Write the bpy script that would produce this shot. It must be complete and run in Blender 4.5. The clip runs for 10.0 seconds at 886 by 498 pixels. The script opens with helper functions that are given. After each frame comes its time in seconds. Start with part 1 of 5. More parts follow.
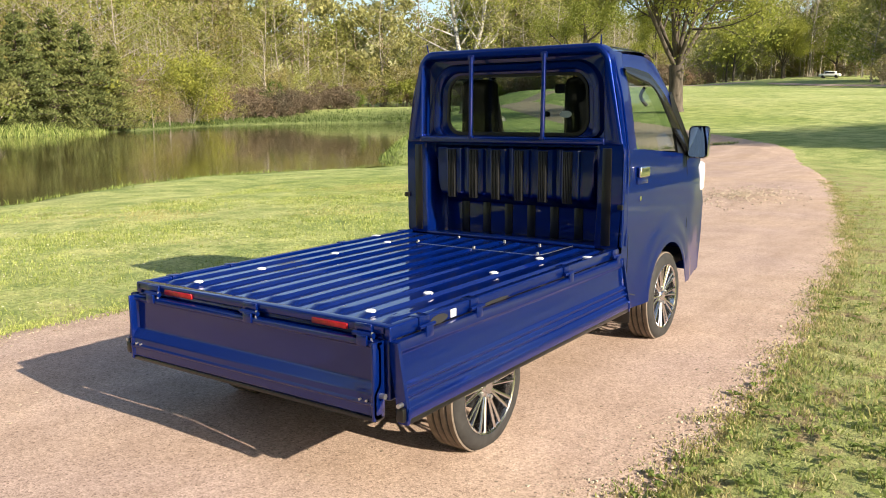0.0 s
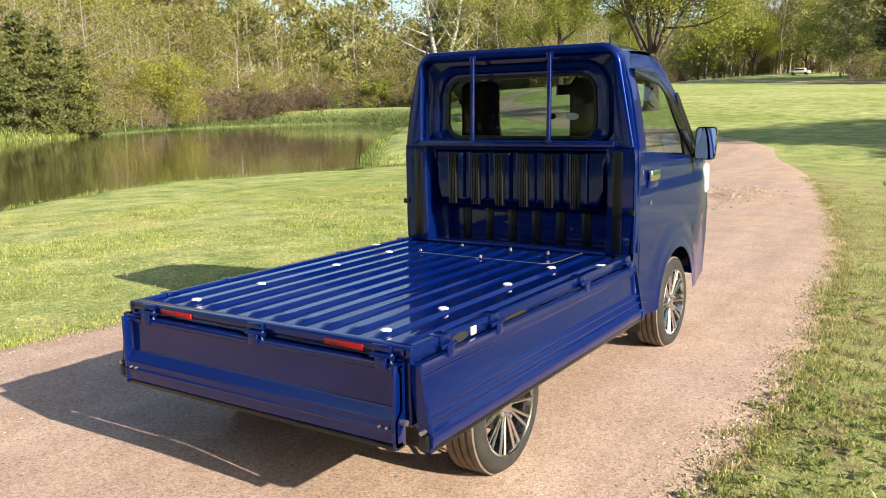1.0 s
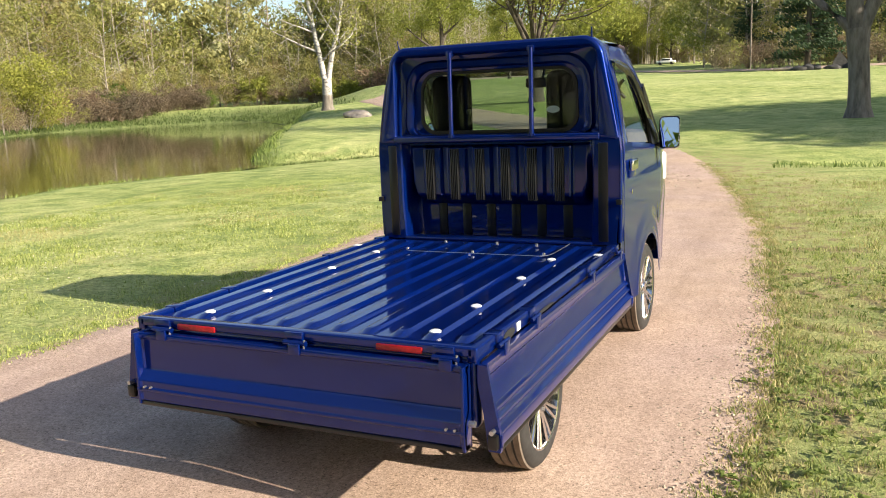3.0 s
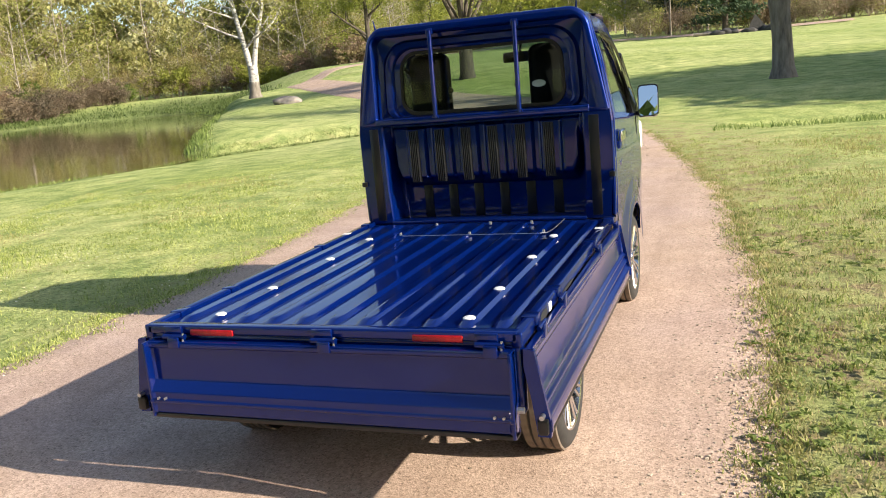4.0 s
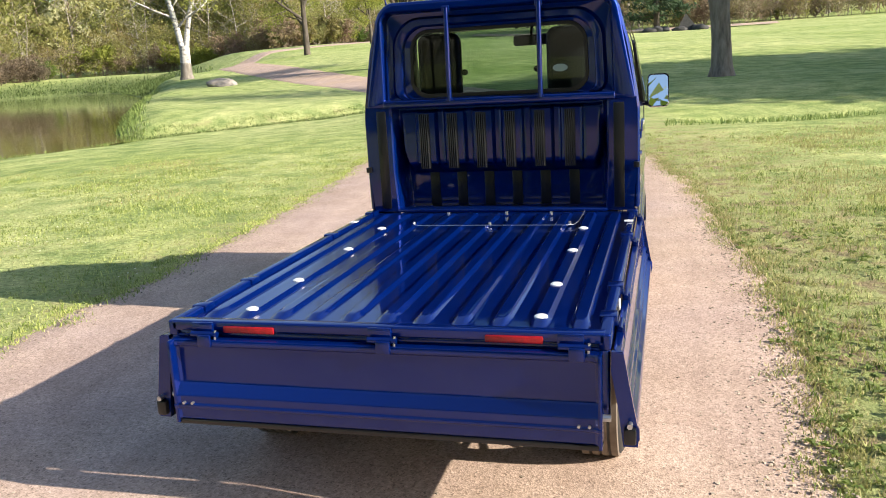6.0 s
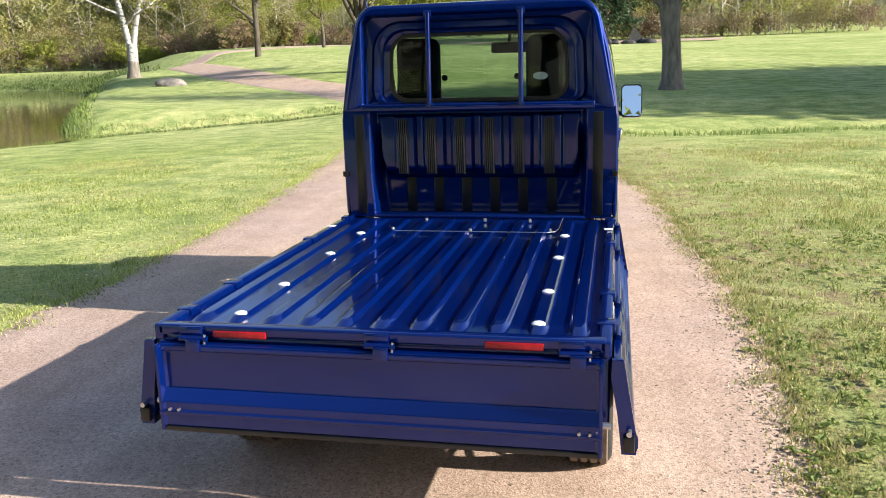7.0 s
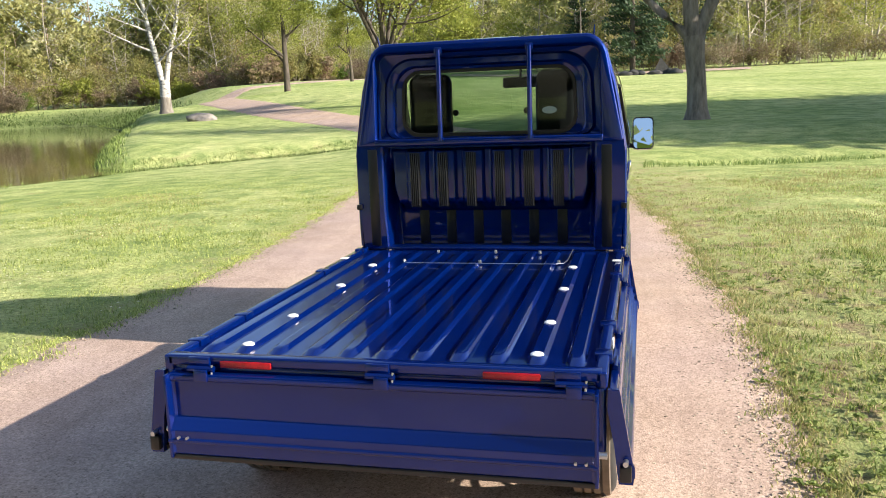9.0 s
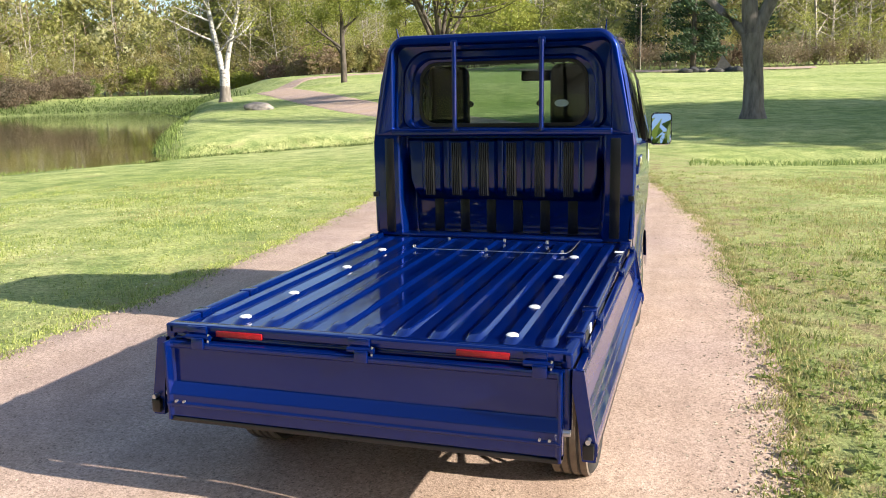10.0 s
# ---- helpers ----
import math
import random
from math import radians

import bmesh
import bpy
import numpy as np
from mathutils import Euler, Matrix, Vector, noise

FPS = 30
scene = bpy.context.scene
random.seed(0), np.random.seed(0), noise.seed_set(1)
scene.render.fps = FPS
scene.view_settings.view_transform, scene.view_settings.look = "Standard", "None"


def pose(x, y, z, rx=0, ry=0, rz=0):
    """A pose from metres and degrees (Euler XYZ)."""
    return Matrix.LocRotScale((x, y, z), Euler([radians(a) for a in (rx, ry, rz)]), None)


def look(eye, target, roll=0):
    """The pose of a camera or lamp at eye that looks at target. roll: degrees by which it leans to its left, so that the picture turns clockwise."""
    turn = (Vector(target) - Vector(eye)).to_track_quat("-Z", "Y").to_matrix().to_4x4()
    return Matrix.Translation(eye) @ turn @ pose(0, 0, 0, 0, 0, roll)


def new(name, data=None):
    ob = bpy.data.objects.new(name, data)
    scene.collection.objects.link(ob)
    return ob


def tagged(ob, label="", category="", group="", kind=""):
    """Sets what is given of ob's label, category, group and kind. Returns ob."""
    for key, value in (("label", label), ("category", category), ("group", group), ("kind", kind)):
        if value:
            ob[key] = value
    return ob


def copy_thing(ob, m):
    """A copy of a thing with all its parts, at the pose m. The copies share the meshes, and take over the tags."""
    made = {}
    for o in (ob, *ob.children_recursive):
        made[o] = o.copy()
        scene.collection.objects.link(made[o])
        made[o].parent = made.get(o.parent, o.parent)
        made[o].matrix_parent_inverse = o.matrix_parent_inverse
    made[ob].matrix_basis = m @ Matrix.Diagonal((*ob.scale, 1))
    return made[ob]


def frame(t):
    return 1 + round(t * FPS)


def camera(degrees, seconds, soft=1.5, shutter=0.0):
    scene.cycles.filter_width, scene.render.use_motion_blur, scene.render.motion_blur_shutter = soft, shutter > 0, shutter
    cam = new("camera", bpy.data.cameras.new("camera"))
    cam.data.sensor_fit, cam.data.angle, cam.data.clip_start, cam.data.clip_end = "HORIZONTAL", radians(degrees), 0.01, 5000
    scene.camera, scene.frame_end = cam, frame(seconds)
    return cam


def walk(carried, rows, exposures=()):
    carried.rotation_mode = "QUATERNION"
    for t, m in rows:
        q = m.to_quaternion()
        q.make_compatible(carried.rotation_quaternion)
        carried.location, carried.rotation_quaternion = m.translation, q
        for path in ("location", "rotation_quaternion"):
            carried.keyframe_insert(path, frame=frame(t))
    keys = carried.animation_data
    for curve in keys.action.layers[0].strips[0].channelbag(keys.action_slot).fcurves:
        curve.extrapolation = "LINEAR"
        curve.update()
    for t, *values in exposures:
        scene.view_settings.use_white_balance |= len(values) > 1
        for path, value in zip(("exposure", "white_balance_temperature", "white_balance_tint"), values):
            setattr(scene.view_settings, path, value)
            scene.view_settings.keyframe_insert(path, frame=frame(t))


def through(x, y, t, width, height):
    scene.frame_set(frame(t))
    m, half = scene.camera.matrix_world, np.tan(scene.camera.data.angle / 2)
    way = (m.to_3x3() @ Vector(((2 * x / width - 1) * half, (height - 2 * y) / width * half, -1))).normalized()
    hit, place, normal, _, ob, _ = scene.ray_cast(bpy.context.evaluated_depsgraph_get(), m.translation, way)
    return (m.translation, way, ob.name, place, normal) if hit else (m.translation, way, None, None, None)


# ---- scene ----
cam = camera(56.6, 10.0, 1.0)
EXPOSURES = [(0.0, 1.0, 6750, 10), (2.5, 1.03, 6700, 10), (4.5, 1.08, 6450, 10), (7.0, 1.18, 6150, 10), (10.0, 1.18, 6200, 10)]
PATH = [
    (0, (2.398, -2.126, 1.386), (1.274, -0.504, 1.059), -0.3),
    (0.5, (2.283, -2.079, 1.392), (1.17, -0.445, 1.086), -1.3),
    (1, (2.167, -2.054, 1.405), (1.091, -0.4, 1.078), -0.9),
    (1.5, (2.069, -2.108, 1.411), (1.07, -0.406, 1.091), -0.7),
    (2, (1.94, -2.244, 1.423), (1.0, -0.506, 1.114), -1.0),
    (2.5, (1.818, -2.269, 1.418), (0.926, -0.51, 1.089), -1.1),
    (4, (1.344, -2.309, 1.44), (0.654, -0.475, 1.037), -5.2),
    (4.5, (1.226, -2.302, 1.429), (0.597, -0.456, 0.987), -5.0),
    (5, (1.122, -2.223, 1.421), (0.515, -0.369, 0.98), -4.4),
    (6.5, (0.749, -2.215, 1.431), (0.288, -0.318, 0.993), -2.3),
    (7, (0.701, -2.228, 1.427), (0.297, -0.318, 0.997), -1.6),
    (7.5, (0.693, -2.238, 1.433), (0.294, -0.325, 1.007), -2.1),
    (8, (0.694, -2.252, 1.436), (0.276, -0.339, 1.029), -2.4),
    (8.5, (0.716, -2.258, 1.438), (0.287, -0.344, 1.046), -2.5),
    (9, (0.799, -2.266, 1.44), (0.327, -0.355, 1.086), -2.2),
    (9.5, (0.935, -2.268, 1.431), (0.395, -0.373, 1.087), -1.6),
    (10, (1.049, -2.332, 1.421), (0.454, -0.458, 1.056), -1.1),
]
walk(cam, [(t, look(eye, target, roll)) for t, eye, target, roll in PATH], EXPOSURES)

import functools

# ---- light ----
SUN = Vector((2.15, -0.24, 1.0)).normalized()
world = bpy.data.worlds.new("sky")
scene.world = world
world.use_nodes = True
sky = world.node_tree.nodes.new("ShaderNodeTexSky")
sky.sky_type, sky.sun_disc = "NISHITA", False
sky.sun_elevation = math.asin(SUN.z)
sky.sun_rotation = math.atan2(SUN.x, SUN.y)
sky.air_density, sky.dust_density, sky.ozone_density = 1.0, 1.2, 1.0
back = world.node_tree.nodes["Background"]
world.node_tree.links.new(sky.outputs[0], back.inputs[0])
back.inputs[1].default_value = 0.10
sun = new("sun", bpy.data.lights.new("sun", "SUN"))
sun.data.energy, sun.data.angle, sun.data.color = 5.0, radians(0.53), (1.0, 0.90, 0.76)
sun.matrix_world = look(SUN * 50, (0, 0, 0))


# ---- materials ----
def material(name):
    m = bpy.data.materials.new(name)
    m.use_nodes = True
    t = m.node_tree
    return m, t, t.nodes["Principled BSDF"]


def nd(t, kind, **put):
    n = t.nodes.new(kind)
    for k, v in put.items():
        n.inputs[k].default_value = v
    return n


def ramp(t, fac, *stops):
    r = t.nodes.new("ShaderNodeValToRGB")
    while len(r.color_ramp.elements) < len(stops):
        r.color_ramp.elements.new(0.5)
    for e, (p, c) in zip(r.color_ramp.elements, stops):
        e.position, e.color = p, (*c, 1)
    t.links.new(fac, r.inputs[0])
    return r.outputs[0]


def noise_out(t, scale, detail=4, rough=0.55, coords="Object", stretch=None):
    c = t.nodes.new("ShaderNodeTexCoord")
    src = c.outputs[coords]
    if stretch:
        mp = t.nodes.new("ShaderNodeMapping")
        mp.inputs["Scale"].default_value = stretch
        t.links.new(src, mp.inputs[0])
        src = mp.outputs[0]
    n = nd(t, "ShaderNodeTexNoise", Scale=scale, Detail=detail, Roughness=rough)
    t.links.new(src, n.inputs["Vector"])
    return n.outputs["Fac"]


def mixc(t, fac, a, b, blend="MIX"):
    m = t.nodes.new("ShaderNodeMix")
    m.data_type, m.blend_type = "RGBA", blend
    for sock, v in ((m.inputs[0], fac), (m.inputs[6], a), (m.inputs[7], b)):
        if isinstance(v, (int, float)):
            sock.default_value = v
        elif isinstance(v, tuple):
            sock.default_value = (*v, 1)
        else:
            t.links.new(v, sock)
    return m.outputs[2]


def bump(t, b, height, strength=0.3, dist=0.01):
    n = nd(t, "ShaderNodeBump", Strength=strength, Distance=dist)
    t.links.new(height, n.inputs["Height"])
    t.links.new(n.outputs[0], b.inputs["Normal"])


def simple(name, color, rough=0.5, metal=0.0, var=0.15, scale=12.0, coat=0.0, bumpy=0.0):
    m, t, b = material(name)
    f = noise_out(t, scale, 5)
    lo = tuple(c * (1 - var) for c in color)
    hi = tuple(min(1, c * (1 + var)) for c in color)
    t.links.new(ramp(t, f, (0.3, lo), (0.7, hi)), b.inputs["Base Color"])
    b.inputs["Roughness"].default_value, b.inputs["Metallic"].default_value = rough, metal
    b.inputs["Coat Weight"].default_value, b.inputs["Coat Roughness"].default_value = coat, 0.03
    if bumpy:
        bump(t, b, noise_out(t, scale * 4, 4), 0.4, bumpy)
    return m


def paint_mat():
    """Deep blue metallic car paint under clear coat, with a light film of dust."""
    m, t, b = material("blue_paint")
    base = ramp(t, noise_out(t, 900, 2), (0.35, (0.0005, 0.008, 0.086)), (0.65, (0.0009, 0.018, 0.170)))
    dust = ramp(t, noise_out(t, 5, 6), (0.45, (0, 0, 0)), (0.8, (0.008, 0.008, 0.008)))
    t.links.new(mixc(t, dust, base, (0.12, 0.11, 0.12)), b.inputs["Base Color"])
    b.inputs["Specular Tint"].default_value = (0.05, 0.16, 0.8, 1)
    b.inputs["Specular IOR Level"].default_value = 0.1
    b.inputs["Coat IOR"].default_value = 1.47
    b.inputs["Metallic"].default_value = 0.5
    b.inputs["Roughness"].default_value = 0.33
    b.inputs["Coat Weight"].default_value = 1.0
    r = ramp(t, noise_out(t, 14, 5), (0.3, (0.02, 0.02, 0.02)), (0.75, (0.075, 0.075, 0.075)))
    t.links.new(r, b.inputs["Coat Roughness"])
    n = nd(t, "ShaderNodeBump", Strength=0.05, Distance=0.002)
    t.links.new(noise_out(t, 9, 2), n.inputs["Height"])
    t.links.new(n.outputs[0], b.inputs["Coat Normal"])
    return m


def glass_mat(name, tint=(0.75, 0.85, 0.8)):
    m, t, b = material(name)
    t.nodes.remove(b)
    out = t.nodes["Material Output"]
    tr = nd(t, "ShaderNodeBsdfTransparent")
    tr.inputs[0].default_value = (*tint, 1)
    gl = nd(t, "ShaderNodeBsdfGlossy", Roughness=0.01)
    fr = nd(t, "ShaderNodeFresnel", IOR=1.45)
    mx = t.nodes.new("ShaderNodeMixShader")
    t.links.new(fr.outputs[0], mx.inputs[0])
    t.links.new(tr.outputs[0], mx.inputs[1])
    t.links.new(gl.outputs[0], mx.inputs[2])
    t.links.new(mx.outputs[0], out.inputs[0])
    return m


def leaf_mat(name, lo, hi, through=0.35, clump=0.0):
    m, t, b = material(name)
    out = t.nodes["Material Output"]
    geo = t.nodes.new("ShaderNodeNewGeometry")
    ob = t.nodes.new("ShaderNodeObjectInfo")
    a = ramp(t, geo.outputs["Random Per Island"], (0.0, lo), (1.0, hi))
    v = ramp(t, ob.outputs["Random"], (0.0, (0.75, 0.78, 0.72)), (1.0, (1.2, 1.12, 1.0)))
    col = mixc(t, 1.0, a, v, "MULTIPLY")
    if clump:
        col = mixc(t, 1.0, col, ramp(t, noise_out(t, clump, 3, 0.6), (0.34, (0.85, 0.68, 0.80)), (0.5, (1.0, 1.0, 1.05)), (0.64, (1.08, 1.22, 1.0))), "MULTIPLY")
    t.links.new(col, b.inputs["Base Color"])
    b.inputs["Roughness"].default_value = 0.6
    b.inputs["Specular IOR Level"].default_value = 0.25
    tl = t.nodes.new("ShaderNodeBsdfTranslucent")
    t.links.new(col, tl.inputs[0])
    mx = t.nodes.new("ShaderNodeMixShader")
    mx.inputs[0].default_value = through
    t.links.new(b.outputs[0], mx.inputs[1])
    t.links.new(tl.outputs[0], mx.inputs[2])
    t.links.new(mx.outputs[0], out.inputs[0])
    return m


def grass_ground_mat():
    m, t, b = material("lawn")
    big = ramp(t, noise_out(t, 0.12, 5, 0.6), (0.35, (0.37, 0.435, 0.17)), (0.65, (0.57, 0.585, 0.31)))
    mid = ramp(t, noise_out(t, 1.6, 6, 0.65), (0.35, (0.50, 0.61, 0.44)), (0.7, (1.28, 1.2, 1.12)))
    fine = ramp(t, noise_out(t, 22, 4, 0.7), (0.3, (0.44, 0.50, 0.36)), (0.75, (1.5, 1.45, 1.4)))
    col = mixc(t, 1.0, mixc(t, 1.0, big, mid, "MULTIPLY"), fine, "MULTIPLY")
    straw = ramp(t, noise_out(t, 0.9, 6, 0.7), (0.60, (0, 0, 0)), (0.72, (0.6, 0.6, 0.6)))
    col = mixc(t, straw, col, (0.40, 0.34, 0.17))
    worn = t.nodes.new("ShaderNodeAttribute")
    worn.attribute_name = "wear"
    soil = ramp(t, noise_out(t, 28, 6, 0.75), (0.3, (0.16, 0.115, 0.065)), (0.7, (0.42, 0.33, 0.19)))
    thatch = ramp(t, noise_out(t, 60, 5, 0.8, stretch=(1, 0.6, 1)), (0.35, (0.23, 0.23, 0.08)), (0.7, (0.60, 0.57, 0.27)))
    col = mixc(t, mixc(t, 1.0, worn.outputs["Fac"], ramp(t, noise_out(t, 0.8, 5, 0.65), (0.35, (0.2, 0.2, 0.2)), (0.6, (0.85, 0.85, 0.85))), "MULTIPLY"), col, thatch)
    bare = mixc(t, 1.0, worn.outputs["Fac"], ramp(t, noise_out(t, 3.2, 6, 0.7), (0.50, (0, 0, 0)), (0.60, (1, 1, 1))), "MULTIPLY")
    col = mixc(t, bare, col, soil)
    # shade on the pond banks, put into the lawn's colour as dark green
    shade_mask = t.nodes.new("ShaderNodeAttribute")
    shade_mask.attribute_name = "bank_shade"
    shade_green = ramp(t, noise_out(t, 1.2, 6, 0.7), (0.35, (0.06, 0.085, 0.03)), (0.65, (0.17, 0.21, 0.075)))
    t.links.new(mixc(t, shade_mask.outputs["Fac"], col, shade_green), b.inputs["Base Color"])
    b.inputs["Roughness"].default_value, b.inputs["Specular IOR Level"].default_value = 0.9, 0.1
    bump(t, b, noise_out(t, 14, 6, 0.75), 0.9, 0.06)
    return m


def gravel_mat():
    m, t, b = material("crushed_stone")
    big = ramp(t, noise_out(t, 0.5, 5), (0.34, (0.485, 0.364, 0.275)), (0.66, (0.45, 0.343, 0.293)))
    track = ramp(t, noise_out(t, 1.0, 6, 0.65, stretch=(1.9, 0.2, 1)), (0.35, (0.86, 0.85, 0.84)), (0.68, (1.08, 1.08, 1.08)))
    damp = ramp(t, noise_out(t, 2.6, 7, 0.7), (0.36, (0.88, 0.86, 0.84)), (0.62, (1.04, 1.04, 1.04)))
    v = nd(t, "ShaderNodeTexVoronoi", Scale=150.0)
    c = t.nodes.new("ShaderNodeTexCoord")
    t.links.new(c.outputs["Object"], v.inputs["Vector"])
    grit = ramp(t, v.outputs["Color"], (0.05, (0.55, 0.53, 0.51)), (0.3, (0.97, 0.96, 0.95)), (0.9, (1.32, 1.31, 1.31)))
    fine = ramp(t, noise_out(t, 45, 6, 0.75), (0.3, (0.74, 0.73, 0.72)), (0.68, (1.18, 1.18, 1.19)))
    col = mixc(t, 1.0, mixc(t, 1.0, mixc(t, 1.0, mixc(t, 1.0, big, track, "MULTIPLY"), damp, "MULTIPLY"), grit, "MULTIPLY"), fine, "MULTIPLY")
    t.links.new(col, b.inputs["Base Color"])
    b.inputs["Roughness"].default_value, b.inputs["Specular IOR Level"].default_value = 0.95, 0.15
    h = mixc(t, 0.5, v.outputs["Distance"], noise_out(t, 30, 6, 0.7))
    bump(t, b, h, 0.45, 0.006)
    return m


def water_mat():
    m, t, b = material("pond_water")
    t.links.new(ramp(t, noise_out(t, 0.08, 3), (0.3, (0.055, 0.046, 0.016)), (0.7, (0.085, 0.068, 0.026))), b.inputs["Base Color"])
    b.inputs["Roughness"].default_value, b.inputs["IOR"].default_value = 0.06, 1.33
    bump(t, b, noise_out(t, 1.6, 4, 0.6, stretch=(1, 0.5, 1)), 0.10, 0.02)
    return m


def bark_mat(name, lo, hi, scale=6.0):
    m, t, b = material(name)
    f = noise_out(t, scale, 6, 0.65, stretch=(1, 1, 0.25))
    t.links.new(ramp(t, f, (0.3, lo), (0.7, hi)), b.inputs["Base Color"])
    b.inputs["Roughness"].default_value = 0.9
    bump(t, b, f, 0.7, 0.04)
    return m


def birch_mat():
    m, t, b = material("birch_bark")
    f = noise_out(t, 3.0, 6, 0.7, stretch=(1, 1, 2.2))
    t.links.new(ramp(t, f, (0.36, (0.06, 0.05, 0.045)), (0.46, (0.40, 0.37, 0.33)), (0.72, (0.72, 0.69, 0.64))), b.inputs["Base Color"])
    b.inputs["Roughness"].default_value = 0.7
    return m


PAINT = paint_mat()
DARK = simple("dark_underbody", (0.012, 0.012, 0.013), 0.7)
RUBBER = simple("black_rubber", (0.006, 0.006, 0.0065), 0.3, var=0.3)
TYRE = simple("tyre_rubber", (0.022, 0.021, 0.02), 0.75, var=0.35, scale=20, bumpy=0.001)
TREAD = simple("dusty_tread", (0.16, 0.128, 0.10), 0.92, var=0.25, scale=25)
CHROME = simple("chrome", (0.72, 0.72, 0.73), 0.16, 1.0, var=0.08)
ALLOY = simple("polished_alloy", (0.62, 0.62, 0.63), 0.2, 1.0, var=0.1)
STEEL = simple("zinc_steel", (0.5, 0.5, 0.5), 0.3, 0.9)
STRIP = simple("ribbed_rubber", (0.02, 0.02, 0.021), 0.32, var=0.3, scale=40)
WHITE = simple("white_plug", (0.78, 0.78, 0.76), 0.45, var=0.05)
RED = simple("red_reflector", (0.30, 0.006, 0.010), 0.35, var=0.3, scale=60)
CLEAR = simple("clear_lamp", (0.8, 0.8, 0.8), 0.1, 0.2, var=0.1)
INTERIOR = simple("grey_trim", (0.055, 0.055, 0.058), 0.7, var=0.2, bumpy=0.0005)
SEAT = simple("dark_seat_cloth", (0.02, 0.02, 0.022), 0.95, var=0.3, scale=60)
SMOKE = simple("smoked_plastic", (0.006, 0.006, 0.007), 0.08, var=0.2)
GLASS = glass_mat("tinted_glass", (0.44, 0.52, 0.48))
GLASS_D = glass_mat("clear_glass", (0.70, 0.78, 0.74))
MIRROR = simple("mirror_silver", (0.85, 0.87, 0.88), 0.01, 1.0, var=0.01)
STICKER = simple("pale_label", (0.30, 0.37, 0.31), 0.5, var=0.1)
LAWN = grass_ground_mat()
GRAVEL = gravel_mat()
WATER = water_mat()
BARK = bark_mat("grey_bark", (0.09, 0.075, 0.06), (0.27, 0.235, 0.195))
BARK_D = bark_mat("dark_bark", (0.035, 0.028, 0.022), (0.13, 0.105, 0.08))
BIRCH = birch_mat()
TWIG = bark_mat("twigs", (0.24, 0.205, 0.165), (0.42, 0.37, 0.31), 2.0)
TWIG_R = bark_mat("red_brown_twigs", (0.22, 0.16, 0.125), (0.38, 0.29, 0.23), 2.0)
LEAF_Y = leaf_mat("spring_leaves", (0.20, 0.235, 0.045), (0.34, 0.36, 0.085), 0.45)
LEAF_G = leaf_mat("green_leaves", (0.07, 0.12, 0.02), (0.16, 0.22, 0.04))
LEAF_B = leaf_mat("brown_dry_leaves", (0.20, 0.15, 0.10), (0.38, 0.30, 0.20), 0.4, 0.16)
LEAF_O = leaf_mat("olive_leaves", (0.19, 0.19, 0.065), (0.36, 0.36, 0.13), 0.45, 0.13)
LEAF_F = leaf_mat("pale_buds", (0.25, 0.26, 0.115), (0.42, 0.43, 0.19), 0.5)
CEDAR = leaf_mat("cedar_sprays", (0.12, 0.15, 0.05), (0.25, 0.27, 0.10), 0.35)
DUSK = leaf_mat("dark_thicket", (0.10, 0.08, 0.06), (0.21, 0.17, 0.12), 0.3)
NEEDLE = leaf_mat("dark_needles", (0.03, 0.065, 0.032), (0.09, 0.135, 0.07), 0.2)
BLADE = leaf_mat("grass_blades", (0.20, 0.29, 0.06), (0.60, 0.64, 0.25), 0.45)
BLADE_DRY = leaf_mat("sunburnt_blades", (0.30, 0.30, 0.11), (0.55, 0.51, 0.24), 0.4)
PETAL = leaf_mat("pale_petals", (0.6, 0.6, 0.45), (0.8, 0.8, 0.7), 0.3)
STRAW = leaf_mat("dry_grass", (0.36, 0.31, 0.15), (0.58, 0.52, 0.30), 0.3)
ROCK = simple("grey_rock", (0.27, 0.235, 0.205), 0.9, var=0.35, scale=4, bumpy=0.02)
ROCK_D = simple("dark_rock", (0.05, 0.048, 0.045), 0.9, var=0.4, scale=3, bumpy=0.02)
STONE = leaf_mat("gravel_chips", (0.24, 0.18, 0.14), (0.64, 0.52, 0.42), 0.0)
# grass colour darkened to stand in for the shade on the banks
SHADE_BLADE = leaf_mat("shaded_blades", (0.06, 0.10, 0.025), (0.17, 0.22, 0.07), 0.3)
BANK = leaf_mat("bank_blades", (0.11, 0.18, 0.045), (0.30, 0.38, 0.12), 0.4)
WEED = leaf_mat("weed_leaves", (0.13, 0.19, 0.045), (0.32, 0.38, 0.12), 0.4)


# ---- mesh helpers ----
def mesh_ob(name, bm, mat, parent=None, label="", smooth=True, angle=35):
    me = bpy.data.meshes.new(name)
    bm.normal_update()
    bm.to_mesh(me)
    bm.free()
    if smooth:
        me.shade_smooth()
        me.set_sharp_from_angle(angle=radians(angle))
    me.materials.append(mat)
    ob = new(name, me)
    ob.parent = parent
    if label:
        ob["label"] = label
    return ob


def part(name, bm, mat, parent, label=""):
    return mesh_ob(name, bm, mat, parent, label)


def raw(name, verts, faces, mat, parent=None, label="", smooth=False):
    me = bpy.data.meshes.new(name)
    me.from_pydata(verts, [], faces)
    if smooth:
        me.shade_smooth()
    me.materials.append(mat)
    ob = new(name, me)
    ob.parent = parent
    if label:
        ob["label"] = label
    return ob


def empty(name, label, category, group="", at=(0, 0, 0)):
    ob = new(name)
    ob.location = at
    ob.empty_display_size = 0.1
    return tagged(ob, label, category, group)


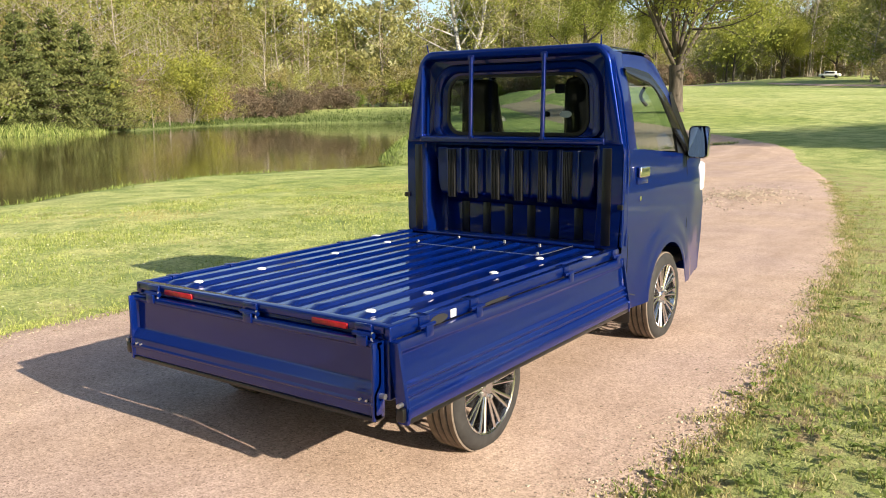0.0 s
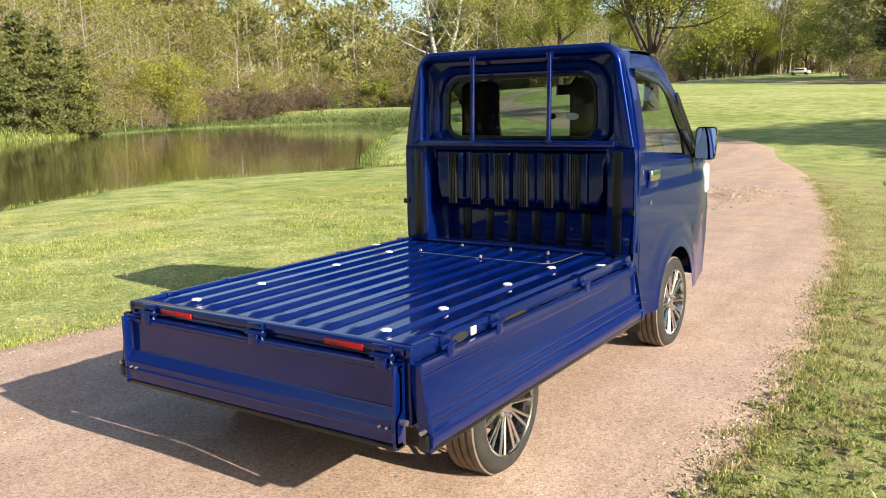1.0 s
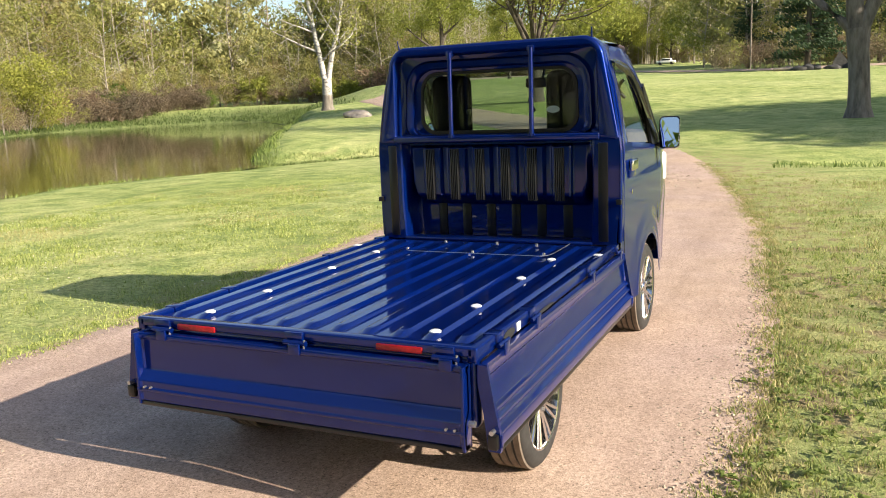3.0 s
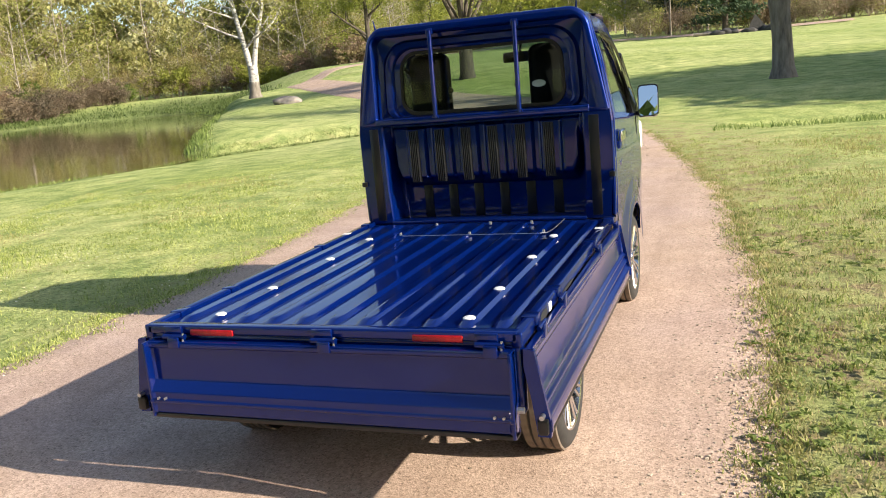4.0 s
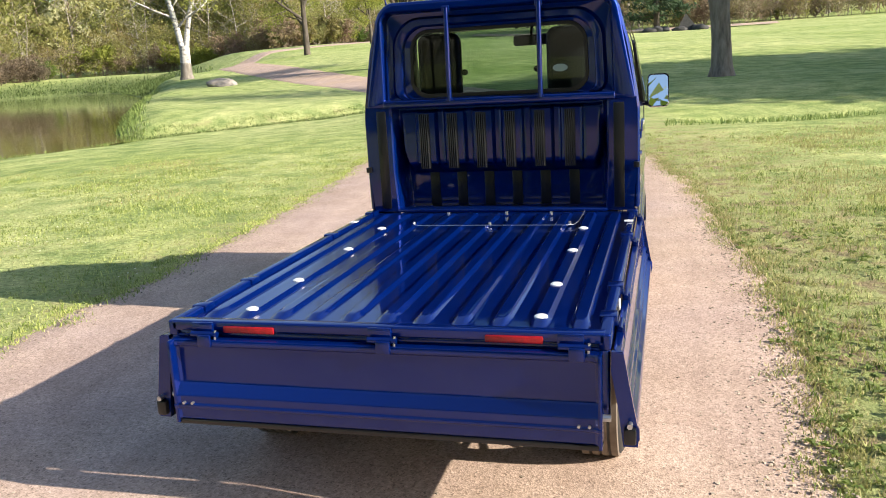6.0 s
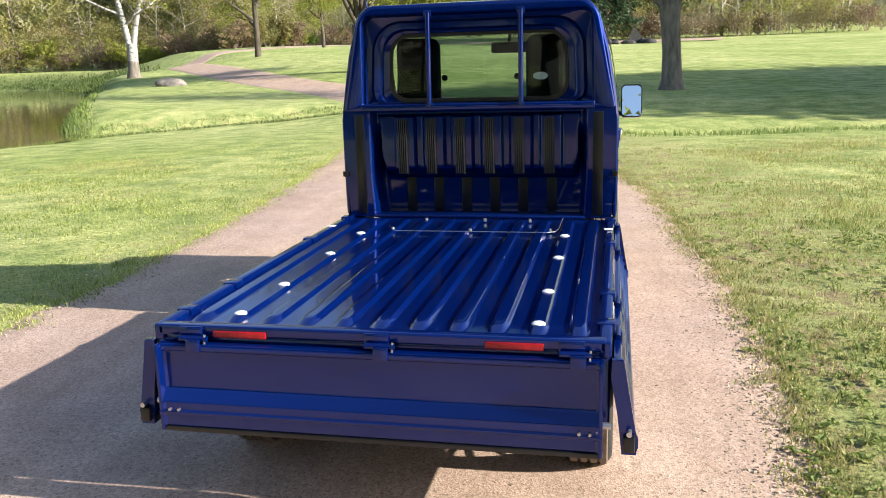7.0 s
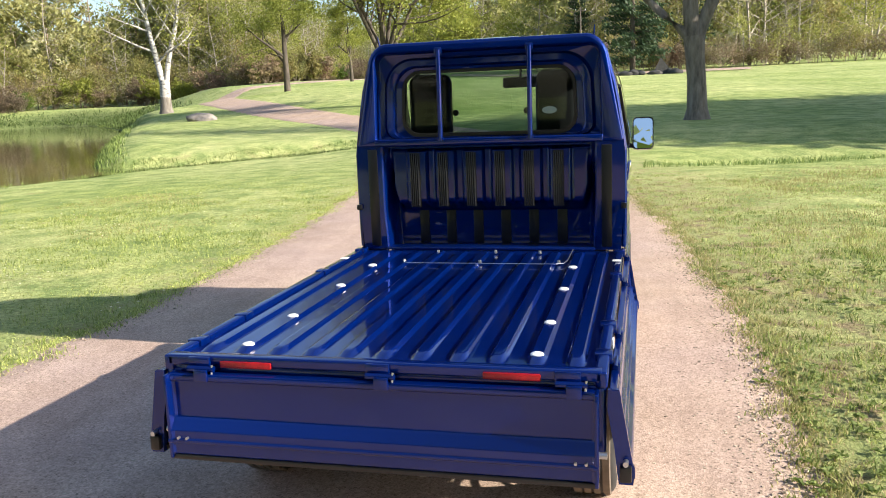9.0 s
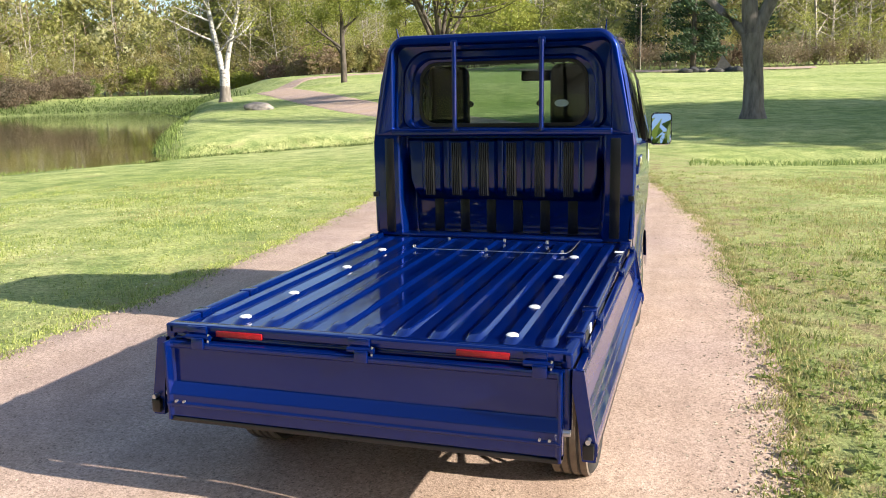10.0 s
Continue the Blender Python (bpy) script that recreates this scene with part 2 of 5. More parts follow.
def add_box(bm, lo, hi, bevel=0.0, m=None, seg=2):
    g = bmesh.ops.create_cube(bm, size=1)
    vs = g["verts"]
    lo, hi = Vector(lo), Vector(hi)
    for v in vs:
        v.co = Vector(lo[i] + (v.co[i] + 0.5) * (hi[i] - lo[i]) for i in range(3))
    if bevel:
        es = list({e for v in vs for e in v.link_edges})
        r = bmesh.ops.bevel(bm, geom=es, offset=bevel, segments=seg, profile=0.5, affect="EDGES")
        vs = list({v for f in r["faces"] for v in f.verts} | {v for v in vs if v.is_valid})
    if m is not None:
        for v in vs:
            v.co = m @ v.co
    return bm


def box(lo, hi, bevel=0.0, m=None, seg=2):
    return add_box(bmesh.new(), lo, hi, bevel, m, seg)


def add_cyl(bm, a, b, r1, r2=None, n=16, caps=True):
    a, b = Vector(a), Vector(b)
    q = (b - a).to_track_quat("Z", "Y").to_matrix()
    r2 = r1 if r2 is None else r2
    rings = []
    for p, r in ((a, r1), (b, r2)):
        rings.append([bm.verts.new(p + q @ Vector((r * math.cos(k * math.tau / n), r * math.sin(k * math.tau / n), 0))) for k in range(n)])
    for k in range(n):
        bm.faces.new((rings[0][k], rings[0][(k + 1) % n], rings[1][(k + 1) % n], rings[1][k]))
    if caps:
        bm.faces.new(rings[0][::-1])
        bm.faces.new(rings[1])
    return bm


def cyl(a, b, r1, r2=None, n=16, caps=True):
    return add_cyl(bmesh.new(), a, b, r1, r2, n, caps)


def grid(nu, nv, f, bm=None):
    """A sheet of quads from f(u, v), u and v from 0 to 1."""
    bm = bm or bmesh.new()
    rows = [[bm.verts.new(f(i / nu, j / nv)) for j in range(nv + 1)] for i in range(nu + 1)]
    for i in range(nu):
        for j in range(nv):
            bm.faces.new((rows[i][j], rows[i + 1][j], rows[i + 1][j + 1], rows[i][j + 1]))
    return bm


def loft(loops, bm=None, closed=True, cap=False):
    bm = bm or bmesh.new()
    rings = [[bm.verts.new(p) for p in l] for l in loops]
    n = len(loops[0])
    for a, b in zip(rings, rings[1:]):
        for k in range(n if closed else n - 1):
            bm.faces.new((a[k], a[(k + 1) % n], b[(k + 1) % n], b[k]))
    if cap:
        bm.faces.new(rings[0])
        bm.faces.new(rings[-1])
        bmesh.ops.recalc_face_normals(bm, faces=bm.faces)
    return bm


def revolve(profile, centre, n=48, bm=None):
    """Turns (radius, x) pairs about an axle along x through centre."""
    cx, cy, cz = centre
    return loft([[(cx + x, cy + r * math.cos(k * math.tau / n), cz + r * math.sin(k * math.tau / n)) for k in range(n)] for r, x in profile], bm)


def round_rect(x0, x1, z0, z1, r, n=10):
    pts = []
    for cx, cz, a0 in ((x1 - r, z1 - r, 0), (x0 + r, z1 - r, 90), (x0 + r, z0 + r, 180), (x1 - r, z0 + r, 270)):
        for k in range(n + 1):
            a = radians(a0 + 90 * k / n)
            pts.append((cx + r * math.cos(a), cz + r * math.sin(a)))
    return pts


def sweep(pts, r, n=8, bm=None):
    """A round bead along a line of points."""
    pts = [Vector(p) for p in pts]
    loops = []
    for i, p in enumerate(pts):
        d = (pts[min(i + 1, len(pts) - 1)] - pts[max(i - 1, 0)]).normalized()
        a = d.cross(Vector((0.31, 0.12, 0.94))).normalized()
        c = d.cross(a)
        loops.append([p + a * (r * math.cos(k * math.tau / n)) + c * (r * math.sin(k * math.tau / n)) for k in range(n)])
    return loft(loops, bm)


def smooth01(a, b, v):
    k = max(0.0, min(1.0, (v - a) / (b - a)))
    return k * k * (3 - 2 * k)


def sm(a, b, v):
    k = np.clip((v - a) / (b - a), 0, 1)
    return k * k * (3 - 2 * k)


# ---- the lie of the land ----
POND = [(-8, -14), (-11, 0), (-13.2, 5.7), (-14.8, 9.5), (-15.3, 13), (-15, 17), (-15.6, 19.8), (-16.4, 20.8), (-22, 29), (-30.5, 42.5), (-38, 54),
        (-50, 71), (-74, 100), (-83, 110), (-92, 111), (-98, 100), (-95, 84), (-86, 67), (-74, 52), (-63.5, 37), (-60, 28),
        (-57, 10), (-50, -15), (-35, -30)]
WATER_Z = -0.36


def pond_d(x, y):
    """Distance from the pond's shore, negative over the water."""
    x, y = np.asarray(x, float), np.asarray(y, float)
    ins, best = np.zeros(x.shape, bool), np.full(x.shape, 1e9)
    for (ax, ay), (bx, by) in zip(POND, POND[1:] + POND[:1]):
        dx, dy = bx - ax, by - ay
        k = np.clip(((x - ax) * dx + (y - ay) * dy) / (dx * dx + dy * dy), 0, 1)
        best = np.minimum(best, np.hypot(x - ax - k * dx, y - ay - k * dy))
        ins ^= ((ay > y) != (by > y)) & (x < ax + (y - ay) / (by - ay + 1e-12) * dx)
    return np.where(ins, -best, best) + 0.25 * np.sin(x * 0.9 + y * 0.7) + 0.12 * np.sin(x * 2.3 - y * 1.9)


def ground_z(x, y):
    x, y = np.asarray(x, float), np.asarray(y, float)
    d = pond_d(x, y)
    u = np.minimum(y, 240.0) - 30
    rise = 0.05 * (np.log1p(np.exp(-np.abs(u) / 6)) * 6 + np.maximum(0, u))
    rise = rise * (0.52 + 0.48 * sm(-85, -48, x))
    z = rise * sm(-0.3, 1.5 + 14.0 * sm(52, 75, y) * sm(-75, -52, x) + 10.5 * sm(-52, -75, x), d) + (0.25 * sm(20, 24, y) * sm(0, 2.2, d) + 0.75 * sm(26, 55, y) * sm(2, 17, d)) * sm(60, 20, d) * sm(-75, -55, x)
    z = z - 0.16 * sm(-4, -14, x) * sm(26, 18, y)
    s = y - (20.6 + 0.40 * (x + 16.3))
    w = sm(-17, -15, x) * sm(-4, -10, x)
    z = z + w * np.where(s < 0, -0.4 * np.exp(np.minimum(s, 0) / 4), -0.4 * np.exp(-np.maximum(s, 0) / 0.35))
    s2 = y - (14.6 + 0.25 * x)
    w2 = sm(0.5, 2.5, x)
    z = z + w2 * np.where(s2 < 0, -0.05 * np.exp(np.minimum(s2, 0) / 2), -0.3 * np.exp(-((s2 - 1.2) / 1.6) ** 2))
    k = sm(-0.3, 1.0, d)
    return z * k + WATER_Z * (1 - k) - 0.6 * sm(0.3, -1.5, d)


@functools.lru_cache(maxsize=None)
def gz(x, y):
    return float(ground_z(x, y))


PATH_LINE = [(-0.2, -60), (-0.5, -20), (-0.62, -6), (-0.65, 0), (-0.7, 3), (-0.95, 6), (-1.4, 9), (-2.4, 14), (-3.7, 18.5), (-5.6, 24),
             (-8.2, 28.5), (-11.5, 33), (-15.8, 38), (-21.5, 45.2), (-29.5, 56), (-37.5, 67), (-42, 78), (-42.5, 88), (-42, 98), (-44, 118), (-46, 140), (-44, 175)]


def spline(pts, step=0.25):
    out = []
    p = [Vector(q) for q in pts]
    for i in range(len(p) - 1):
        a, b, c, d = p[max(0, i - 1)], p[i], p[i + 1], p[min(len(p) - 1, i + 2)]
        n = max(2, int((c - b).length / step))
        for k in range(n):
            s = k / n
            out.append(0.5 * ((2 * b) + (c - a) * s + (2 * a - 5 * b + 4 * c - d) * s * s + (3 * b - a - 3 * c + d) * s ** 3))
    return out


WAY = spline(PATH_LINE, 0.2)
WAY_XY = np.array([(p.x, p.y) for p in WAY])


def path_x(y):
    return np.interp(y, [p[1] for p in PATH_LINE], [p[0] for p in PATH_LINE])


def path_d(x, y):
    """Distance from the path's middle line."""
    x, y = np.atleast_1d(x), np.atleast_1d(y)
    out = np.full(x.shape, 1e9)
    for px, py in WAY_XY[::3]:
        out = np.minimum(out, np.hypot(x - px, y - py))
    return out


def edge_wob(y, side):
    return 0.11 * noise.noise((0.8 * y, side * 6.0, 1.0)) + 0.12 * noise.noise((3.1 * y, side * 6.0, 2.0))


def build_ground():
    def axis(lo, hi, step, far_lo, far_hi):
        v = list(np.arange(lo, hi, step))
        s = step
        while v[-1] < 2500:
            s = min(s * 1.12, 1.3) if v[-1] < far_hi else s * 1.4
            v.append(v[-1] + s)
        s = step
        while v[0] > -2500:
            s = min(s * 1.12, 1.3) if v[0] > far_lo else s * 1.4
            v.insert(0, v[0] - s)
        return np.array(v)

    xs, ys = axis(-22, 12, 0.3, -120, 80), axis(-8, 34, 0.3, -30, 190)
    X, Y = np.meshgrid(xs, ys, indexing="ij")
    Z = ground_z(X, Y)
    near = path_d(X.ravel(), Y.ravel()).reshape(X.shape)
    Z = Z - 0.07 * sm(2.05, 1.6, near + 0.62 * sm(20, 36, Y))
    Z = Z + 0.02 * np.sin(X * 1.7 + np.sin(Y * 1.1)) * np.sin(Y * 1.3) * sm(2.2, 4, near)
    wear = sm(4.6, 2.2, near) * sm(24, 12, Y) * np.where(X > path_x(Y), 1.0, 0.55 * sm(2.9, 2.2, near))
    nx, ny = X.shape
    idx = np.arange(nx * ny).reshape(nx, ny)
    q = np.stack([idx[:-1, :-1], idx[1:, :-1], idx[1:, 1:], idx[:-1, 1:]], -1).reshape(-1, 4)
    ob = raw("ground", np.stack([X, Y, Z], -1).reshape(-1, 3).tolist(), q.tolist(), LAWN, smooth=True)
    ob.data.attributes.new("wear", "FLOAT", "POINT").data.foreach_set("value", wear.ravel().astype(np.float32))
    d = pond_d(X, Y)
    # where shade is painted: the far bank and the rim of the shore
    bank_shade = np.maximum(0.9 * sm(13, 5, d) * sm(-46, -58, X), 0.8 * sm(1.3, 0.5, d)) * sm(-1.5, -0.5, d)
    ob.data.attributes.new("bank_shade", "FLOAT", "POINT").data.foreach_set("value", bank_shade.ravel().astype(np.float32))
    return tagged(ob, "mown spring lawn with straw patches and a grassy bank", "lawn", kind="structure")


def build_path():
    verts, faces = [], []
    cross = [-1.12, -1.0, -0.9, -0.6, -0.3, 0, 0.3, 0.6, 0.9, 1.0, 1.12]
    n = len(cross)
    rows = []
    for i, p in enumerate(WAY):
        d = WAY[min(i + 1, len(WAY) - 1)] - WAY[max(i - 1, 0)]
        side = Vector((d.y, -d.x)).normalized()
        for c in cross:
            wob = edge_wob(p.y, 1 if c > 0 else -1)
            w = (2.12 - 0.62 * smooth01(20, 36, p.y)) * c + (wob if abs(c) >= 0.9 else 0) * (1 if c > 0 else -1)
            q = p + side * w
            lift = 0.012 + min(0.05, 0.0007 * max(0, p.y - 20)) - (0.07 if abs(c) > 1.05 else 0.012 if abs(c) > 0.95 else 0)
            lift += 0.012 * (1 - c * c) - 0.01 * math.exp(-((abs(c) - 0.36) / 0.12) ** 2)
            rows.append((q.x, q.y, lift))
    rows = np.array(rows)
    rows[:, 2] += ground_z(rows[:, 0], rows[:, 1])
    verts = rows.tolist()
    for i in range(len(WAY) - 1):
        for k in range(n - 1):
            faces.append((i * n + k, i * n + k + 1, (i + 1) * n + k + 1, (i + 1) * n + k))
    ob = raw("path", verts, faces, GRAVEL, smooth=True)
    return tagged(ob, "tan crushed-stone drive winding through the park", "gravel path", kind="structure")


def build_water():
    bm = bmesh.new()
    c = Vector((-50, 40, 0))
    vs = []
    for x, y in POND:
        v = Vector((x, y, 0))
        v = c + (v - c) * (1 + 1.2 / (v - c).length)
        vs.append(bm.verts.new((v.x, v.y, WATER_Z + 0.06)))
    bm.faces.new(vs)
    ob = mesh_ob("water", bm, WATER, smooth=False)
    return tagged(ob, "still brown pond reflecting the trees", "pond", kind="structure")


build_ground()
build_path()
build_water()


# ---- the truck ----
BED_Z, BACK = 0.655, 1.975


def build_truck():
    truck = empty("pickup_truck", "dark blue compact flatbed truck with its gates folded down", "truck")

    # load bed: pressed sheet with eleven raised ribs
    ribs = [0.1213 * k for k in range(-5, 6)]

    def floor_at(u, v):
        x, y = -0.695 + 1.39 * u, 0.03 + 1.935 * v
        h = 0.0
        for r in ribs:
            w = 0.018 * smooth01(0.085, 0.150, y) + 0.001
            h = max(h, smooth01(w + 0.011, w - 0.001, abs(x - r)) * smooth01(0.08, 0.13, y) * smooth01(1.93, 1.88, y))
        return (x, y, BED_Z - 0.006 + 0.014 * h)

    bed = part("bed_floor", grid(232, 60, floor_at), PAINT, truck)
    # rear cross sill and side rails
    part("rear_sill", box((-0.69, 0.0, 0.635), (0.69, 0.045, 0.669), 0.006, seg=3), PAINT, truck)
    for s in (-1, 1):
        lo, hi = sorted((s * 0.668, s * 0.704))
        part("side_rail", box((lo, 0.0, 0.618), (hi, 1.97, 0.668), 0.007, seg=3), PAINT, truck)
        # rounded openings under the rail
        for y0, ln, z0, tall in ((0.235, 0.11, 0.637, 0.034), (0.60, 0.20, 0.628, 0.014)):
            lens = [(y0 + ln / 2 + ln / 2 * math.cos(k * math.tau / 20), z0 + tall / 2 * math.sin(k * math.tau / 20)) for k in range(20)]
            part("rail_slot", loft([[(s * x, y, z) for y, z in lens] for x in (0.7035, 0.7065)], cap=True), DARK, truck)
        lo, hi = sorted((s * 0.66, s * 0.70))
        part("rail_label", box((lo, 1.60, 0.6685), (hi, 1.64, 0.6705), 0.0005), WHITE, truck, "small white paper label")
        lo, hi = sorted((s * 0.704, s * 0.709))
        part("rail_label", box((lo, 0.362, 0.626), (hi, 0.398, 0.656), 0.001), WHITE, truck, "small white paper label")
        part("corner_post", box((min(s * 0.64, s * 0.70), 0.002, 0.40), (max(s * 0.64, s * 0.70), 0.05, 0.628), 0.012, seg=3), PAINT, truck)
    # floor hatch seam, bolts and plugs
    seam = bmesh.new()
    pts = [(-0.37, 1.62), (-0.35, 1.575), (-0.32, 1.555), (0.40, 1.555), (0.435, 1.575), (0.447, 1.65), (0.45, 1.93)]
    for a, b in zip(pts, pts[1:]):
        add_cyl(seam, (*a, 0.6625), (*b, 0.6625), 0.0022, n=6)
    part("hatch_seam", seam, STEEL, bed)
    for x, y in ((-0.355, 1.60), (0.03, 1.585), (0.41, 1.60), (-0.243, 1.85), (0.06, 1.86), (0.29, 1.85)):
        part("bolt", cyl((x, y, 0.655), (x, y, 0.672), 0.009, 0.007, 8), STEEL, bed)
    for x in (-0.485, 0.485):
        for y in (0.16, 0.527, 1.041, 1.482):
            b = bmesh.new()
            for r0, z0, r1, z1 in ((0.021, 0.660, 0.021, 0.665), (0.021, 0.665, 0.015, 0.6685)):
                add_cyl(b, (x, y, z0), (x, y, z1), r0, r1, 20)
            part("plug", b, WHITE, bed, "round white rubber plug")
    part("sill_flange", box((-0.675, 0.008, 0.56), (0.675, 0.022, 0.640), 0.004), PAINT, truck)
    # reflectors set in the rear sill
    for x0, x1 in ((-0.502, -0.327), (0.345, 0.515)):
        part("reflector", box((x0, -0.008, 0.634), (x1, 0.002, 0.656), 0.004), RED, truck, "long red rear reflector")

    # folded gates: a pressed profile swept along the gate
    def gate(name, profile, along, n, frame_to, label, thick=0.012):
        bm = bmesh.new()
        a, b = along
        ends = [a, a + 0.012, a + 0.02, b - 0.02, b - 0.012, b]
        dent = [0, 0.0, 1, 1, 0.0, 0]
        rows = []
        for e, dn in zip(ends, dent):
            rows.append([bm.verts.new(frame_to(e, o - (0 if dn else -0.006), z)) for o, z, d in profile])
        for p, q in zip(rows, rows[1:]):
            for k in range(len(profile) - 1):
                bm.faces.new((p[k], q[k], q[k + 1], p[k + 1]))
        bmesh.ops.recalc_face_normals(bm, faces=bm.faces)
        g = bmesh.ops.solidify(bm, geom=bm.faces[:], thickness=thick)
        bmesh.ops.recalc_face_normals(bm, faces=bm.faces)
        return part(name, bm, PAINT, truck, label)

    def fine(profile, step=0.004):
        """Rounds the corners of a pressed profile."""
        pts = [Vector(p) for p in profile]
        out = [pts[0]]
        for a, b, c in zip(pts, pts[1:], pts[2:]):
            r = min(step, (b - a).length * 0.45, (c - b).length * 0.45)
            p, q = b + (a - b).normalized() * r, b + (c - b).normalized() * r
            out += [p, 0.25 * p + 0.5 * b + 0.25 * q, q]
        return [(p.x, p.y, 0) for p in out + [pts[-1]]]

    tail = fine([(0.012, 0.621), (0.036, 0.619), (0.038, 0.600), (0.030, 0.594), (0.030, 0.478), (0.033, 0.470), (0.058, 0.438), (0.058, 0.412),
                 (0.062, 0.408), (0.062, 0.400), (0.058, 0.396), (0.058, 0.362), (0.05, 0.352), (0.02, 0.350)])
    tg = gate("tailgate", tail, (-0.672, 0.682), 2, lambda e, o, z: (e, -o, z), "blue pressed-steel tailgate hanging down")
    part("gate_edge", box((-0.672, -0.060, 0.340), (0.682, -0.012, 0.357), 0.004), RUBBER, tg, "black rubber lower edge")
    for s in (-1, 1):
        x0 = -0.672 if s < 0 else 0.682
        lo, hi = sorted((x0, x0 - s * 0.011))
        part("end_flange", box((lo, -0.066, 0.345), (hi, -0.006, 0.621), 0.003), PAINT, tg)
        for k in range(2):
            part("rivet", cyl((x0 - s * (0.035 + 0.03 * k), -0.058, 0.415), (x0 - s * (0.035 + 0.03 * k), -0.068, 0.415), 0.0045, n=10), STEEL, tg)
        part("latch_pin", cyl((x0, -0.03, 0.43), (x0 + s * 0.022, -0.03, 0.43), 0.010, n=12), STEEL, tg)
    for x in (-0.565, 0.03, 0.60):
        h = part("hinge", box((x - 0.045, -0.012, 0.632), (x + 0.03, 0.0, 0.668), 0.003), PAINT, truck)
        part("hinge_pin", cyl((x - 0.04, -0.022, 0.634), (x + 0.05, -0.022, 0.634), 0.010, n=12), PAINT, h)
        part("hinge_leaf", box((x - 0.01, -0.045, 0.598), (x + 0.035, -0.034, 0.637), 0.003), PAINT, h)
        part("hinge_clip", cyl((x + 0.042, -0.030, 0.602), (x + 0.046, -0.024, 0.648), 0.004, n=8), STEEL, h)

    side = fine([(0.010, 0.618), (0.031, 0.617), (0.034, 0.580), (0.027, 0.570), (0.038, 0.472), (0.051, 0.463), (0.051, 0.453), (0.042, 0.445), (0.046, 0.437),
                 (0.059, 0.430), (0.059, 0.420), (0.050, 0.412), (0.056, 0.401), (0.072, 0.392), (0.075, 0.384), (0.075, 0.350), (0.045, 0.346)])
    for s in (-1, 1):
        sg = gate("side_gate", side, (0.0, 1.965), 2, lambda e, o, z: (s * (0.70 + o), e, z), "blue pressed-steel side gate hanging down")
        lo, hi = sorted((s * 0.735, s * 0.774))
        part("gate_edge", box((lo, 0.0, 0.330), (hi, 1.965, 0.352), 0.005), RUBBER, sg, "black rubber lower edge")
        for y0 in (0.0, 1.955):
            b = bmesh.new()
            ring = [(0.705, 0.618), (0.738, 0.614), (0.762, 0.47), (0.780, 0.37), (0.776, 0.333), (0.735, 0.333), (0.722, 0.45), (0.703, 0.56)]
            loops = [[(s * x, y0 + dy, z) for x, z in ring] for dy in (-0.004, 0.012)]
            loft(loops, b)
            b.faces.new([v for v in b.verts][:8][::-1])
            b.faces.new([v for v in b.verts][8:])
            bmesh.ops.recalc_face_normals(b, faces=b.faces)
            part("end_flange", b, PAINT, sg)
        lo, hi = sorted((s * 0.738, s * 0.772))
        part("latch", box((lo, -0.022, 0.345), (hi, 0.004, 0.395), 0.006), RUBBER, sg)
        part("latch_pin", cyl((s * 0.755, -0.004, 0.405), (s * 0.755, -0.028, 0.405), 0.008, n=12), STEEL, sg)
        for y0 in (0.19, 0.525, 1.335, 1.895):
            lo, hi = sorted((s * 0.66, s * 0.712))
            h = part("hinge", box((lo, y0 - 0.030, 0.640), (hi, y0 + 0.030, 0.6705), 0.002), PAINT, truck)
            lo, hi = sorted((s * 0.708, s * 0.742))
            part("hinge_leaf", box((lo, y0 - 0.018, 0.596), (hi - (0.008 if s > 0 else 0), y0 + 0.026, 0.640), 0.002), PAINT, h)
            part("hinge_pin", cyl((s * 0.722, y0 - 0.048, 0.636), (s * 0.722, y0 + 0.048, 0.636), 0.0075, n=12), PAINT, h)

    # ---- cab ----
    def half(z, y=2.2):
        """Half the cab's width at a height: widest at the belt, leaning in above."""
        w = 0.702 + 0.010 * smooth01(0.35, 0.85, z)
        w -= 0.16 * max(0.0, z - 1.18) + 0.022 * smooth01(1.45, 1.70, z)
        w -= 0.03 * smooth01(3.1, 3.45, y)
        return w

    # lower back wall: bulge with six pads over a recess
    pads = [-0.385 + 0.1535 * k for k in range(6)]

    def wall(u, v):
        x, z = -0.705 + 1.41 * u, 0.655 + 0.565 * v
        inx = smooth01(0.565, 0.535, abs(x))
        bulge = smooth01(0.835, 0.915, z) * smooth01(0.552, 0.515, abs(x) + 0.03 * smooth01(1.0, 0.86, z))
        top = smooth01(1.192, 1.180, z)
        y = BACK + inx * (0.07 + 0.11 * (1 - bulge) * smooth01(1.16, 1.0, z))
        y -= inx * 0.012 * top * bulge
        for p in pads:
            k = smooth01(0.064, 0.048, abs(x - p))
            y -= 0.024 * k * bulge * top
        y += 0.012 * smooth01(0.012, 0.0, abs(abs(x) - 0.555)) * smooth01(1.2, 1.18, z)
        return (x * (1 - 0.02 * smooth01(0.9, 0.655, z)), y, z)

    part("back_panel", grid(188, 64, wall), PAINT, truck)
    for p in pads:
        b = bmesh.new()
        for k in range(5):
            x0 = p - 0.034 + 0.0104 * k
            add_box(b, (x0, BACK + 0.018, 0.884), (x0 + 0.0058, BACK + 0.042, 1.168), 0.0022, seg=2)
        add_box(b, (p - 0.036, BACK + 0.029, 0.882), (p + 0.018, BACK + 0.046, 1.170))
        part("rub_strip", b, STRIP, truck, "ribbed black rubber rubbing strip")
